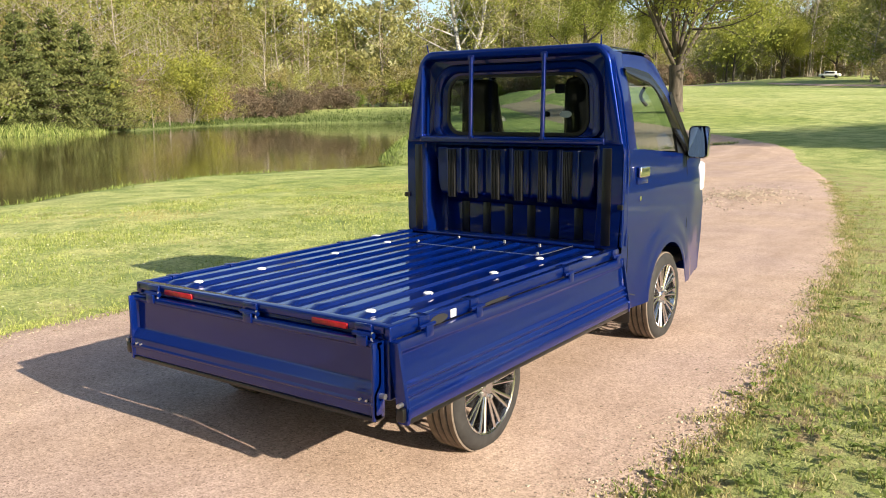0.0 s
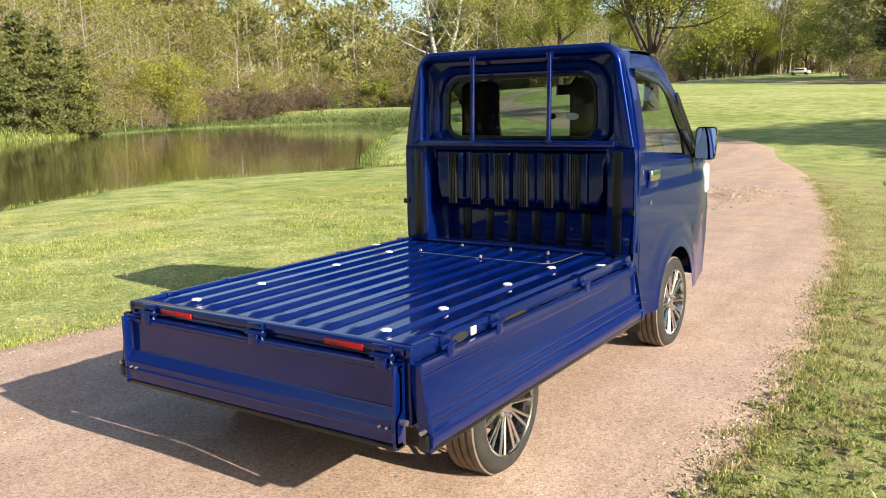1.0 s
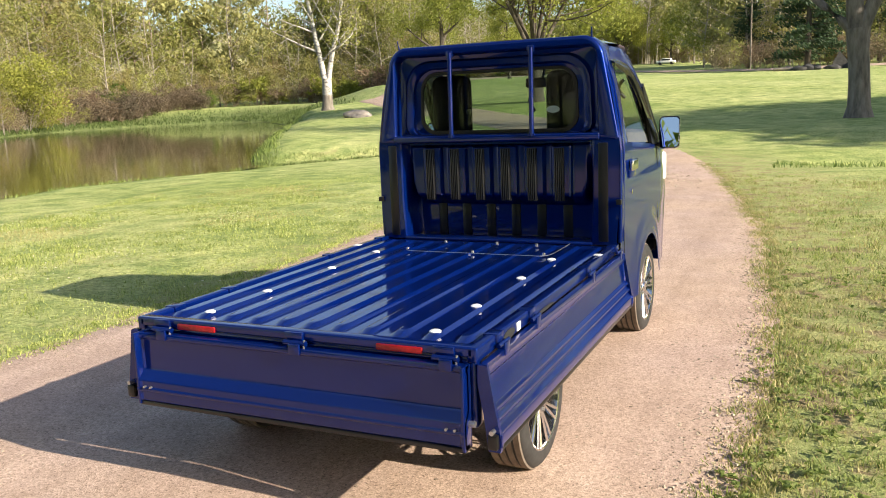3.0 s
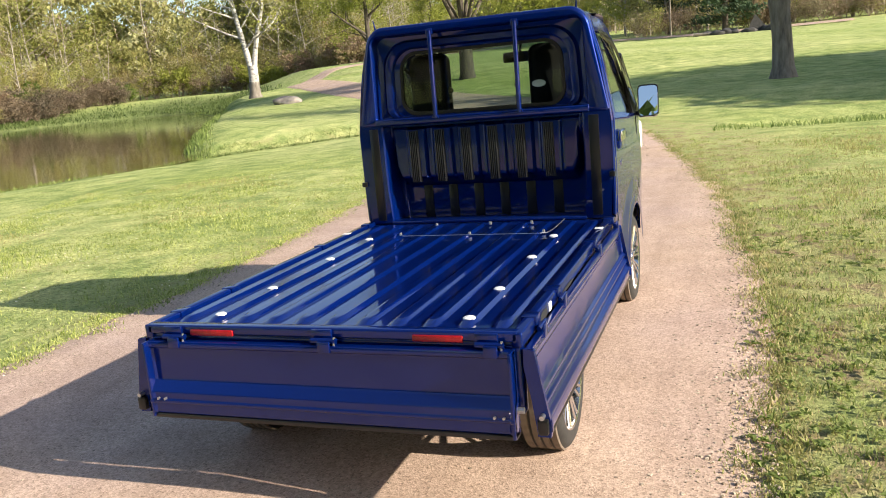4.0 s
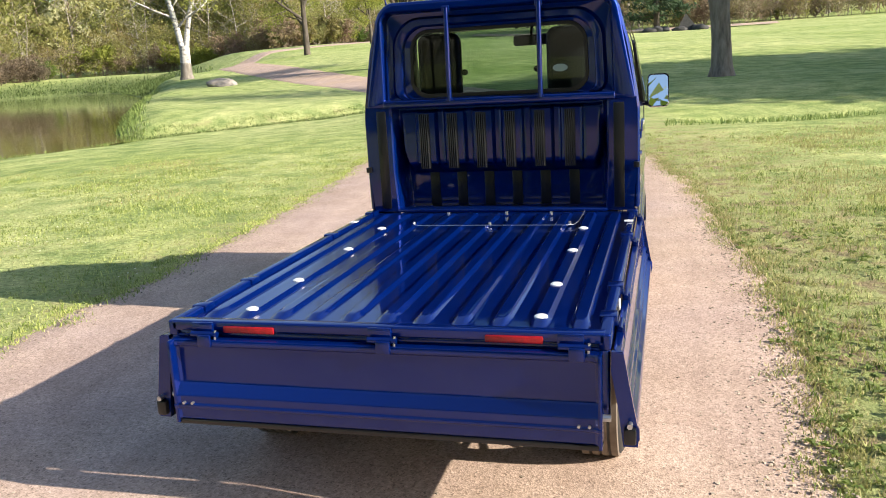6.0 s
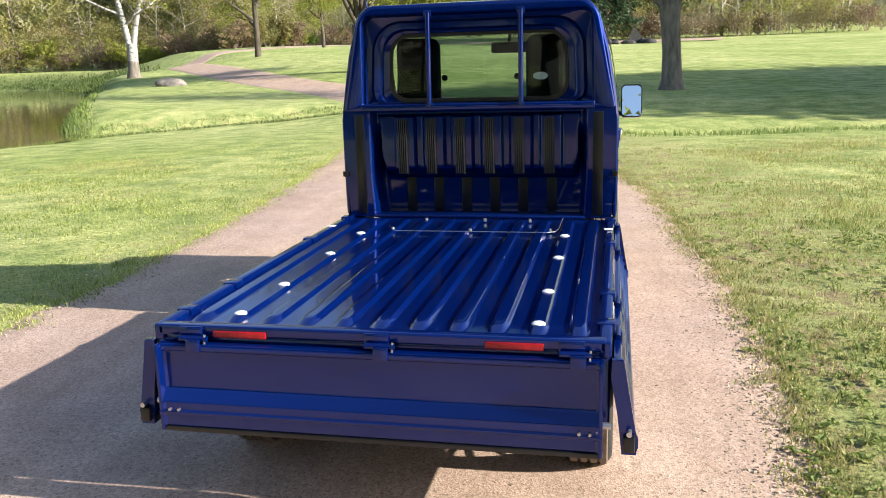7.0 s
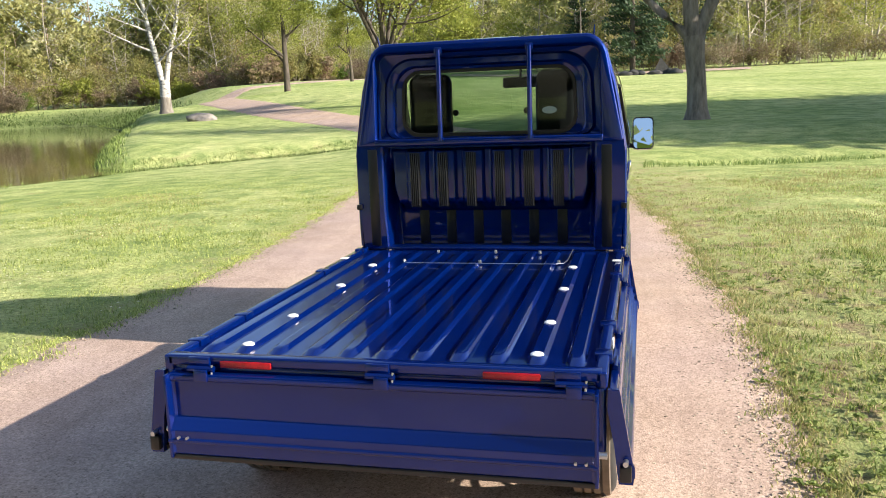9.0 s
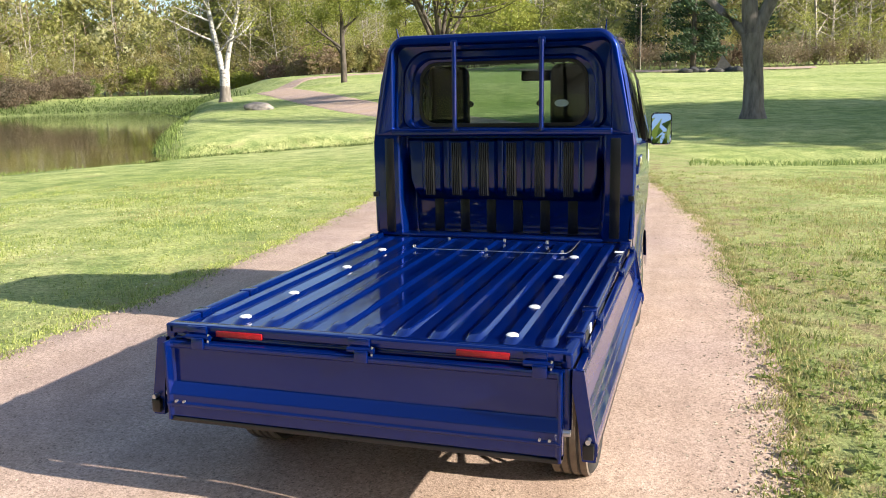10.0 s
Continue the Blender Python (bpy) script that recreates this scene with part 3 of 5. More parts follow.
        part("lower_strip", box((p - 0.032, BACK + 0.174, 0.664), (p + 0.022, BACK + 0.186, 0.865), 0.003), RUBBER, truck, "matt black strip on the recessed panel")
    for s in (-1, 1):
        part("guard_strip", box((s * 0.620 - 0.026, BACK - 0.006, 0.672), (s * 0.620 + 0.026, BACK + 0.004, 1.195), 0.003), RUBBER, truck, "matt black vertical protector strip")
    part("waist_beam", box((-0.602, BACK - 0.012, 1.212), (0.602, BACK + 0.03, 1.248), 0.006, seg=3), PAINT, truck)
    part("floor_lip", box((-0.56, BACK - 0.01, 0.650), (0.56, BACK + 0.19, 0.668), 0.006, seg=2), PAINT, truck)

    # upper back: nested pressed frames round the window
    def outline(x0, z0, z1, lean, r, y, foot=None):
        """A rounded frame, leaning in towards its top; foot is the radius of its lower corners."""
        pts = []
        foot = r if foot is None else foot
        for cx, cz, a0, rr in ((x0 - r, z1 - r, 0, r), (r - x0, z1 - r, 90, r), (foot - x0, z0 + foot, 180, foot), (x0 - foot, z0 + foot, 270, foot)):
            for k in range(13):
                a = radians(a0 + 90 * k / 12)
                x, z = cx + rr * math.cos(a), cz + rr * math.sin(a)
                pts.append((x * (1 - lean * (z - z0) / (z1 - z0)), y, z))
        return pts

    loops = [outline(0.708, 1.205, 1.745, 0.145, 0.10, BACK + 0.10, 0.012), outline(0.708, 1.205, 1.745, 0.145, 0.10, BACK + 0.016, 0.012),
             outline(0.704, 1.208, 1.742, 0.145, 0.10, BACK + 0.005, 0.012), outline(0.696, 1.212, 1.736, 0.145, 0.096, BACK - 0.001, 0.012),
             outline(0.686, 1.216, 1.728, 0.145, 0.09, BACK - 0.003, 0.012), outline(0.604, 1.238, 1.702, 0.022, 0.055, BACK - 0.003, 0.012),
             outline(0.598, 1.242, 1.697, 0.02, 0.05, BACK + 0.001, 0.012), outline(0.593, 1.245, 1.692, 0.02, 0.05, BACK + 0.012, 0.012),
             outline(0.588, 1.246, 1.688, 0.02, 0.05, BACK + 0.070, 0.012), outline(0.566, 1.247, 1.668, 0.03, 0.15, BACK + 0.078, 0.06),
             outline(0.558, 1.248, 1.662, 0.03, 0.148, BACK + 0.072, 0.06), outline(0.550, 1.248, 1.656, 0.03, 0.145, BACK + 0.060, 0.06),
             outline(0.518, 1.249, 1.628, 0.03, 0.13, BACK + 0.060, 0.06), outline(0.509, 1.250, 1.622, 0.03, 0.125, BACK + 0.066, 0.06), outline(0.504, 1.250, 1.617, 0.03, 0.12, BACK + 0.088, 0.06),
             outline(0.474, 1.252, 1.604, 0.03, 0.10, BACK + 0.092), outline(0.468, 1.254, 1.598, 0.03, 0.095, BACK + 0.11)]
    bm = loft(loops)
    bmesh.ops.recalc_face_normals(bm, faces=bm.faces)
    rb = part("rear_window_frame", bm, PAINT, truck)
    bm = loft([outline(0.472, 1.252, 1.602, 0.03, 0.098, BACK + 0.096), outline(0.472, 1.252, 1.602, 0.03, 0.098, BACK + 0.086),
               outline(0.456, 1.272, 1.586, 0.03, 0.085, BACK + 0.086), outline(0.456, 1.272, 1.586, 0.03, 0.085, BACK + 0.10)])
    part("window_seal", bm, RUBBER, rb, "black rubber window seal")
    bm = bmesh.new()
    bm.faces.new([bm.verts.new(p) for p in outline(0.462, 1.262, 1.594, 0.03, 0.09, BACK + 0.097)])
    gl = part("rear_glass", bm, GLASS, rb, "tinted rear window glass")
    gl.visible_shadow = False
    bm = bmesh.new()
    n = 24
    bm.faces.new([bm.verts.new((0.325 + 0.038 * math.cos(k * math.tau / n), BACK + 0.093, 1.374 + 0.019 * math.sin(k * math.tau / n))) for k in range(n)])
    part("window_sticker", bm, STICKER, rb, "pale oval sticker inside the glass")
    for x in (-0.236, 0.236):
        b = bmesh.new()
        add_cyl(b, (x, BACK - 0.012, 1.236), (x, BACK - 0.004, 1.700), 0.0125, 0.0125, 14)
        add_box(b, (x - 0.020, BACK - 0.009, 1.678), (x + 0.020, BACK + 0.012, 1.712), 0.005)
        add_box(b, (x - 0.018, BACK - 0.022, 1.236), (x + 0.018, BACK + 0.0, 1.252), 0.004)
        part("window_bar", b, PAINT, truck)

    # roof with its two rain gutters
    def roof(u, v):
        y = BACK + 0.012 + (2.77 - BACK) * v
        a = -1 + 2 * u
        w = 0.607 - 0.03 * smooth01(2.5, 2.8, y)
        e = abs(a) ** 5
        z = 1.749 - 0.052 * e + 0.016 * math.sin(math.pi * v) - 0.075 * smooth01(2.45, 2.80, y) ** 1.8 - 0.004 * smooth01(0.1, 0.0, v)
        return (a * w, y, z)

    part("roof", grid(36, 30, roof), PAINT, truck)
    for s in (-1, 1):
        part("guard_hook", cyl((s * 0.555, BACK + 0.03, 1.71), (s * 0.562, BACK + 0.012, 1.785), 0.007, 0.003, 10), PAINT, truck)

    # side bodies
    def belt(y):
        return 1.185 - 0.045 * smooth01(2.1, 2.9, y)

    def top_edge(y):
        """Upper edge of the side opening."""
        return 1.605 - 0.02 * smooth01(2.2, 2.5, y) - 0.455 * (max(0, y - 2.46) / 0.54) ** 1.35

    WHEEL_F, WHEEL_R = (2.70, 0.270), (0.655, 0.270)

    def bottom(y):
        z = 0.30 + 0.03 * smooth01(3.1, 3.4, y)
        d = abs(y - WHEEL_F[0])
        if d < 0.315:
            z = max(z, WHEEL_F[1] + 0.02 + math.sqrt(0.315 ** 2 - d * d))
        return z

    def nose(z):
        """How far forward the body reaches at a height."""
        return 3.42 + 0.03 * smooth01(0.3, 0.6, z) - 0.13 * smooth01(0.65, 1.15, z)

    ys = sorted(set([1.99, 2.02, 2.06, 2.10] + [2.36 + 0.315 * (1 - math.cos(math.pi * k / 28)) for k in range(29)] + [2.2, 2.28, 3.02, 3.06, 3.1, 3.16, 3.22, 3.28, 3.33, 3.37, 3.40]))
    for s in (-1, 1):
        bm = bmesh.new()
        rows = []
        for y in ys:
            zb, zt = bottom(y), belt(y)
            row = []
            for k in range(29):
                z = zb + (zt - zb) * k / 28
                yy = y if y < 3.0 else 3.0 + (y - 3.0) / 0.40 * (nose(z) - 3.0)
                far_off = math.hypot(yy - WHEEL_F[0], z - WHEEL_F[1] - 0.02)
                flare = 0.008 * math.exp(-((far_off - 0.328) / 0.022) ** 2) + 0.014 * smooth01(0.50, 0.40, far_off)
                crease = 0.006 * smooth01(0.70, 0.78, z) * smooth01(1.02, 0.95, z)
                row.append(bm.verts.new((s * (half(z, yy) + flare + crease), yy, z)))
            rows.append(row)
        for a, b in zip(rows, rows[1:]):
            for k in range(28):
                bm.faces.new((a[k], b[k], b[k + 1], a[k + 1]))
        # wheel-arch lip
        bmesh.ops.recalc_face_normals(bm, faces=bm.faces)
        body = part("side_body", bm, PAINT, truck)
        # door seams
        for line in ([(2.085, 0.40), (2.07, 0.80), (2.05, 1.18)], [(2.085, 0.40), (2.24, 0.36), (2.35, 0.37)], [(2.97, 1.13), (3.03, 0.9), (3.04, 0.62), (2.99, 0.45)]):
            b = bmesh.new()
            for (ya, za), (yb, zb) in zip(line, line[1:]):
                add_cyl(b, (s * (half(za, ya) - 0.001), ya, za), (s * (half(zb, yb) - 0.001), yb, zb), 0.0042, n=6)
            part("door_seam", b, RUBBER, body)
        # rear pillar and roof rail
        def pillar(u, v):
            z = 1.17 + (1.702 - 1.17) * v
            y = 1.985 + (2.165 - 1.985) * u
            return (s * (half(z, y) - 0.004 * abs(2 * u - 1) ** 3), y, z)

        part("rear_pillar", grid(8, 20, pillar), PAINT, truck)

        def rail(u, v):
            y = 2.05 + 0.93 * u
            z0 = top_edge(y)
            yy = y + 0.12 * v * smooth01(2.35, 2.8, y)
            z1 = 1.698 - 0.06 * smooth01(2.45, 2.80, yy) - 0.60 * (max(0, yy - 2.66) / 0.44) ** 1.3
            z = z0 + (max(z1, z0 + 0.02) - z0) * v
            return (s * (half(z, yy) - 0.012 * v * v), yy, z)

        part("roof_rail", grid(40, 8, rail), PAINT, truck)
        # gutter strip, bright on its edge
        part("corner_bead", sweep([(s * (half(0.67 + k * 0.0825) - 0.006), 1.992, 0.67 + k * 0.0825) for k in range(13)], 0.012), PAINT, truck)
        part("pillar_bead", sweep([(s * (half(0.67 + k * 0.083) + 0.001), 2.035, 0.67 + k * 0.083) for k in range(13)], 0.007), PAINT, truck)
        def visor(u, v):
            y = 2.13 + 0.85 * u
            w = math.sin(math.pi * (0.06 + 0.88 * u)) ** 0.4
            z = top_edge(y) + 0.02 - (0.075 + 0.09 * smooth01(2.42, 2.75, y)) * w * v
            return (s * (half(z, y) + 0.004 + 0.014 * math.sin(math.pi * (0.15 + 0.6 * v))), y, z)

        b = grid(24, 6, visor)
        part("door_visor", b, SMOKE, truck, "dark smoked rain visor over the side window")
        # side glass
        def pane(u, v):
            y = 2.16 + 0.84 * u
            z = belt(y) - 0.01 + max(0.012, top_edge(y) - belt(y) + 0.015) * v
            return (s * (half(z, y) - 0.012), y, z)

        pg = part("side_glass", grid(20, 8, pane), GLASS_D, truck, "clear side window glass")
        pg.visible_shadow = False
        # front quarter: black triangle that holds the mirror
        b = bmesh.new()
        tri = [(2.80, 1.14), (3.06, 1.12), (3.04, 1.18), (2.80, 1.50), (2.76, 1.48)]
        loops = [[(s * (half(z, y) + o), y, z) for y, z in tri] for o in (-0.01, 0.006)]
        loft(loops, b)
        b.faces.new([v for v in b.verts][:5])
        b.faces.new([v for v in b.verts][5:])
        bmesh.ops.recalc_face_normals(b, faces=b.faces)
        part("mirror_base", b, RUBBER, truck)
        # handle
        hy = 2.235
        hx = s * (half(1.05) + 0.006)
        h = part("door_handle", box((min(hx, hx + s * 0.02), hy - 0.07, 1.030), (max(hx, hx + s * 0.02), hy + 0.07, 1.090), 0.009, seg=3), CHROME, truck, "chrome door handle")
        part("handle_cup", box((min(hx - s * 0.012, hx + s * 0.006), hy - 0.075, 0.992), (max(hx - s * 0.012, hx + s * 0.006), hy + 0.078, 1.034), 0.008), PAINT, h)
        part("door_lock", cyl((s * half(0.915), 2.205, 0.915), (s * (half(0.915) + 0.012), 2.205, 0.915), 0.014, n=16), CHROME, truck)
        part("bed_catch", box((s * 0.705 - 0.014, 1.955, 0.872), (s * 0.705 + 0.014, 1.975, 0.90), 0.003), RUBBER, truck)
        # door mirror: black housing, bright rim, silvered glass
        mx, my, mz = s * 0.797, 2.93, 1.202
        m = Matrix.Translation((mx, my, mz)) @ pose(0, 0, 0, -11.4, 0, s * 2)
        hs = bmesh.new()
        sections = [(0.0, 1.0), (0.012, 1.03), (0.05, 0.92), (0.075, 0.6)]
        loft([[m @ Vector((x * k, dy, z * k)) for x, z in round_rect(-0.062, 0.062, -0.098, 0.098, 0.026, 6)] for dy, k in sections], hs)
        hs.faces.new([v for v in hs.verts][-28:])
        bmesh.ops.recalc_face_normals(hs, faces=hs.faces)
        mir = part("door_mirror", hs, CHROME, truck, "rectangular chrome-shelled door mirror")
        g = bmesh.new()
        g.faces.new([g.verts.new(m @ Vector((x, 0.004, z))) for x, z in round_rect(-0.056, 0.056, -0.091, 0.091, 0.022, 6)])
        part("mirror_glass", g, MIRROR, mir)
        part("mirror_arm", cyl((s * 0.685, 2.96, 1.135), (s * 0.78, 2.95, 1.115), 0.016, 0.013, 12), RUBBER, mir)
        # lamps at the front corner
        lx = s * 0.702
        part("headlamp", box((min(lx, lx - s * 0.16), 3.315, 0.86), (max(lx, lx - s * 0.16), 3.425, 1.06), 0.03, seg=3), CLEAR, truck, "clear front lamp wrapping the corner")

    # front panel, windscreen, lower bumper
    def front(u, v):
        z = 0.31 + (1.12 - 0.31) * v
        a = -1 + 2 * u
        return (a * (half(z, nose(z)) - 0.01), nose(z) - 0.0 + 0.035 * (1 - abs(a) ** 3), z)

    part("front_panel", grid(30, 16, front), PAINT, truck)

    def screen(u, v):
        a = -1 + 2 * u
        y = 3.10 - 0.38 * v + 0.06 * (1 - a * a)
        z = 1.11 + (1.642 - 1.11) * v
        return (a * (half(z, 2.9) - 0.045), y, z)

    part("scuttle", grid(20, 4, lambda u, v: ((-1 + 2 * u) * 0.655, 3.08 + 0.26 * v + 0.035 * (1 - abs(-1 + 2 * u) ** 3), 1.135 - 0.03 * v), bmesh.new()), PAINT, truck)
    ws = part("windscreen", grid(20, 10, screen), GLASS_D, truck, "clear windscreen")
    ws.visible_shadow = False
    for s in (-1, 1):
        b = bmesh.new()
        add_cyl(b, (s * (half(1.11, 2.9) - 0.03), 3.10, 1.09), (s * (half(1.65, 2.9) - 0.045), 2.76, 1.615), 0.03, 0.024, 10)
        part("front_pillar", b, SMOKE, truck)

    # inside the cab
    part("cab_floor", box((-0.66, 2.02, 0.42), (0.66, 3.30, 0.48), 0.01), INTERIOR, truck)
    part("cab_rear_trim", box((-0.60, BACK + 0.20, 0.50), (0.60, BACK + 0.215, 1.235), 0.01), INTERIOR, truck)
    part("dashboard", box((-0.62, 2.80, 0.86), (0.62, 3.08, 1.10), 0.05, seg=4), INTERIOR, truck)
    part("headliner", box((-0.54, 2.1, 1.690), (0.54, 2.66, 1.702), 0.004), INTERIOR, truck)
    for x in (-0.315, 0.315):
        seat = part("cab_seat", box((x - 0.235, 2.24, 0.62), (x + 0.235, 2.70, 0.80), 0.05, seg=3), SEAT, truck)
        b = bmesh.new()
        add_box(b, (x - 0.225, 2.21, 0.74), (x + 0.225, 2.32, 1.20), 0.05, seg=4)
        part("seat_back", b, SEAT, seat)
        b = box((x * 1.12 - 0.12, 2.20, 1.19), (x * 1.12 + 0.12, 2.31, 1.585), 0.05, seg=4)
        part("headrest", b, SEAT, seat)
    st = sweep([(0.315 + 0.18 * math.cos(k * math.tau / 32), 2.70 + 0.10 * math.sin(k * math.tau / 32), 1.05 + 0.15 * math.sin(k * math.tau / 32)) for k in range(33)], 0.013)
    add_cyl(st, (0.315, 2.70, 1.05), (0.315, 2.92, 0.92), 0.03, n=12)
    part("steering_wheel", st, RUBBER, truck)
    rv = part("interior_mirror", box((0.0, 2.56, 1.50), (0.205, 2.59, 1.56), 0.014, seg=3), INTERIOR, truck)
    part("mirror_stalk", cyl((0.10, 2.59, 1.545), (0.10, 2.66, 1.66), 0.008, n=8), INTERIOR, rv)
    for x in (-0.175, 0.205):
        part("sun_cup", cyl((x, BACK + 0.098, 1.375), (x, BACK + 0.11, 1.375), 0.016, n=16), RUBBER, truck, "small black suction cup on the glass")

    for s in (-1, 1):
        part("grab_handle", sweep([(s * (half(1.5) - 0.05 - 0.03 * math.sin(math.pi * k / 8)), 2.50 + 0.05 * k / 8, 1.52 - 0.10 * k / 8) for k in range(9)], 0.010), INTERIOR, truck)

    # ---- wheels ----
    def wheel(cx, cy, cz, s):
        R, W = 0.270, 0.165
        w = empty("wheel", "", "")
        for key in ("label", "category"):
            if key in w:
                del w[key]
        w.parent = truck
        x0, x1 = 0.0, -s * W
        prof = [(0.194, -s * 0.012), (0.200, -s * 0.002), (0.212, 0.0), (0.240, -s * 0.002), (0.257, -s * 0.012), (0.266, -s * 0.026),
                (0.266, -s * (W - 0.026)), (0.257, -s * (W - 0.012)), (0.240, -s * (W - 0.002)), (0.21, -s * W), (0.194, -s * (W - 0.012))]
        part("tyre", revolve(prof, (cx, cy, cz), 64), TYRE, w, "low-profile black road tyre")
        for i, (a, b) in enumerate(((0.016, 0.046), (0.052, 0.079), (0.085, 0.112), (0.118, 0.149))):
            bm = bmesh.new()
            revolve([(0.264, -s * a), (0.2705, -s * (a + 0.004)), (0.2708, -s * (b - 0.004)), (0.264, -s * b)], (cx, cy, cz), 64, bm)
            part("tread_band", bm, TREAD, w, "dusty tread band")
        bm = bmesh.new()
        revolve([(0.196, -s * 0.150), (0.178, -s * 0.145), (0.178, -s * 0.05), (0.181, -s * 0.03), (0.188, -s * 0.006), (0.196, -s * 0.002), (0.201, -s * 0.008), (0.201, -s * 0.02)], (cx, cy, cz), 64, bm)
        rim = part("rim", bm, ALLOY, w, "chrome alloy rim with fine paired spokes")
        for k in range(10):
            a0 = k * math.tau / 10
            b = bmesh.new()
            for da in (-0.105, 0.105):
                a = a0 + da
                i, o = 0.040, 0.190
                p = Vector((cx - s * 0.028, cy + i * math.cos(a0 + da * 0.8), cz + i * math.sin(a0 + da * 0.8)))
                q = Vector((cx - s * 0.012, cy + o * math.cos(a), cz + o * math.sin(a)))
                add_cyl(b, p, q, 0.0075, 0.0085, 8)
            part("spoke", b, ALLOY, rim)
        b = bmesh.new()
        add_cyl(b, (cx - s * 0.05, cy, cz), (cx - s * 0.022, cy, cz), 0.052, 0.046, 24)
        add_cyl(b, (cx - s * 0.022, cy, cz), (cx - s * 0.014, cy, cz), 0.030, 0.026, 24)
        part("hub_cap", b, ALLOY, rim)
        for k in range(4):
            a = k * math.tau / 4 + 0.4
            part("wheel_nut", cyl((cx - s * 0.03, cy + 0.052 * math.cos(a), cz + 0.052 * math.sin(a)), (cx - s * 0.012, cy + 0.052 * math.cos(a), cz + 0.052 * math.sin(a)), 0.009, n=6), STEEL, rim)
        part("brake_drum", cyl((cx - s * 0.13, cy, cz), (cx - s * 0.07, cy, cz), 0.10, 0.10, 28), DARK, w)
        return w

    for cy, cz in (WHEEL_F, WHEEL_R):
        for s in (-1, 1):
            wheel(s * 0.712, cy, cz, s)

    # underbody
    for s in (-1, 1):
        part("chassis_rail", box((s * 0.34 - 0.03, 0.08, 0.42), (s * 0.34 + 0.03, 3.2, 0.54), 0.01), DARK, truck)
        part("mudguard", box((s * 0.62 - 0.075, 2.20, 0.20), (s * 0.62 + 0.06, 2.212, 0.48), 0.004), RUBBER, truck)
        part("arch_liner", box((min(s * 0.40, s * 0.66), 2.36, 0.585), (max(s * 0.40, s * 0.66), 2.99, 0.60), 0.004), DARK, truck)
        part("sill_box", box((min(s * 0.52, s * 0.66), 1.20, 0.30), (max(s * 0.52, s * 0.66), 1.75, 0.50), 0.02), DARK, truck)
        part("leaf_spring", box((s * 0.46 - 0.03, 0.2, 0.30), (s * 0.46 + 0.03, 1.15, 0.325), 0.004), DARK, truck)
    for y in (0.10, 0.66, 1.2, 1.75):
        part("cross_member", box((-0.66, y - 0.025, 0.55), (0.66, y + 0.025, 0.635), 0.006), DARK, truck)
    for y in (WHEEL_F[0], WHEEL_R[0]):
        part("axle", cyl((-0.6, y, 0.266), (0.6, y, 0.266), 0.035, n=14), DARK, truck)
    part("differential", box((-0.1, 0.53, 0.17), (0.1, 0.76, 0.36), 0.06, seg=3), DARK, truck)
    part("silencer", cyl((-0.3, 0.25, 0.33), (0.15, 0.25, 0.33), 0.07, n=20), STEEL, truck)
    part("engine_pan", box((-0.3, 1.9, 0.25), (0.3, 2.9, 0.45), 0.03), DARK, truck)
    return truck


build_truck()


# ---- trees ----
def frame_of(d):
    d = d.normalized()
    a = d.orthogonal().normalized()
    return a, d.cross(a)


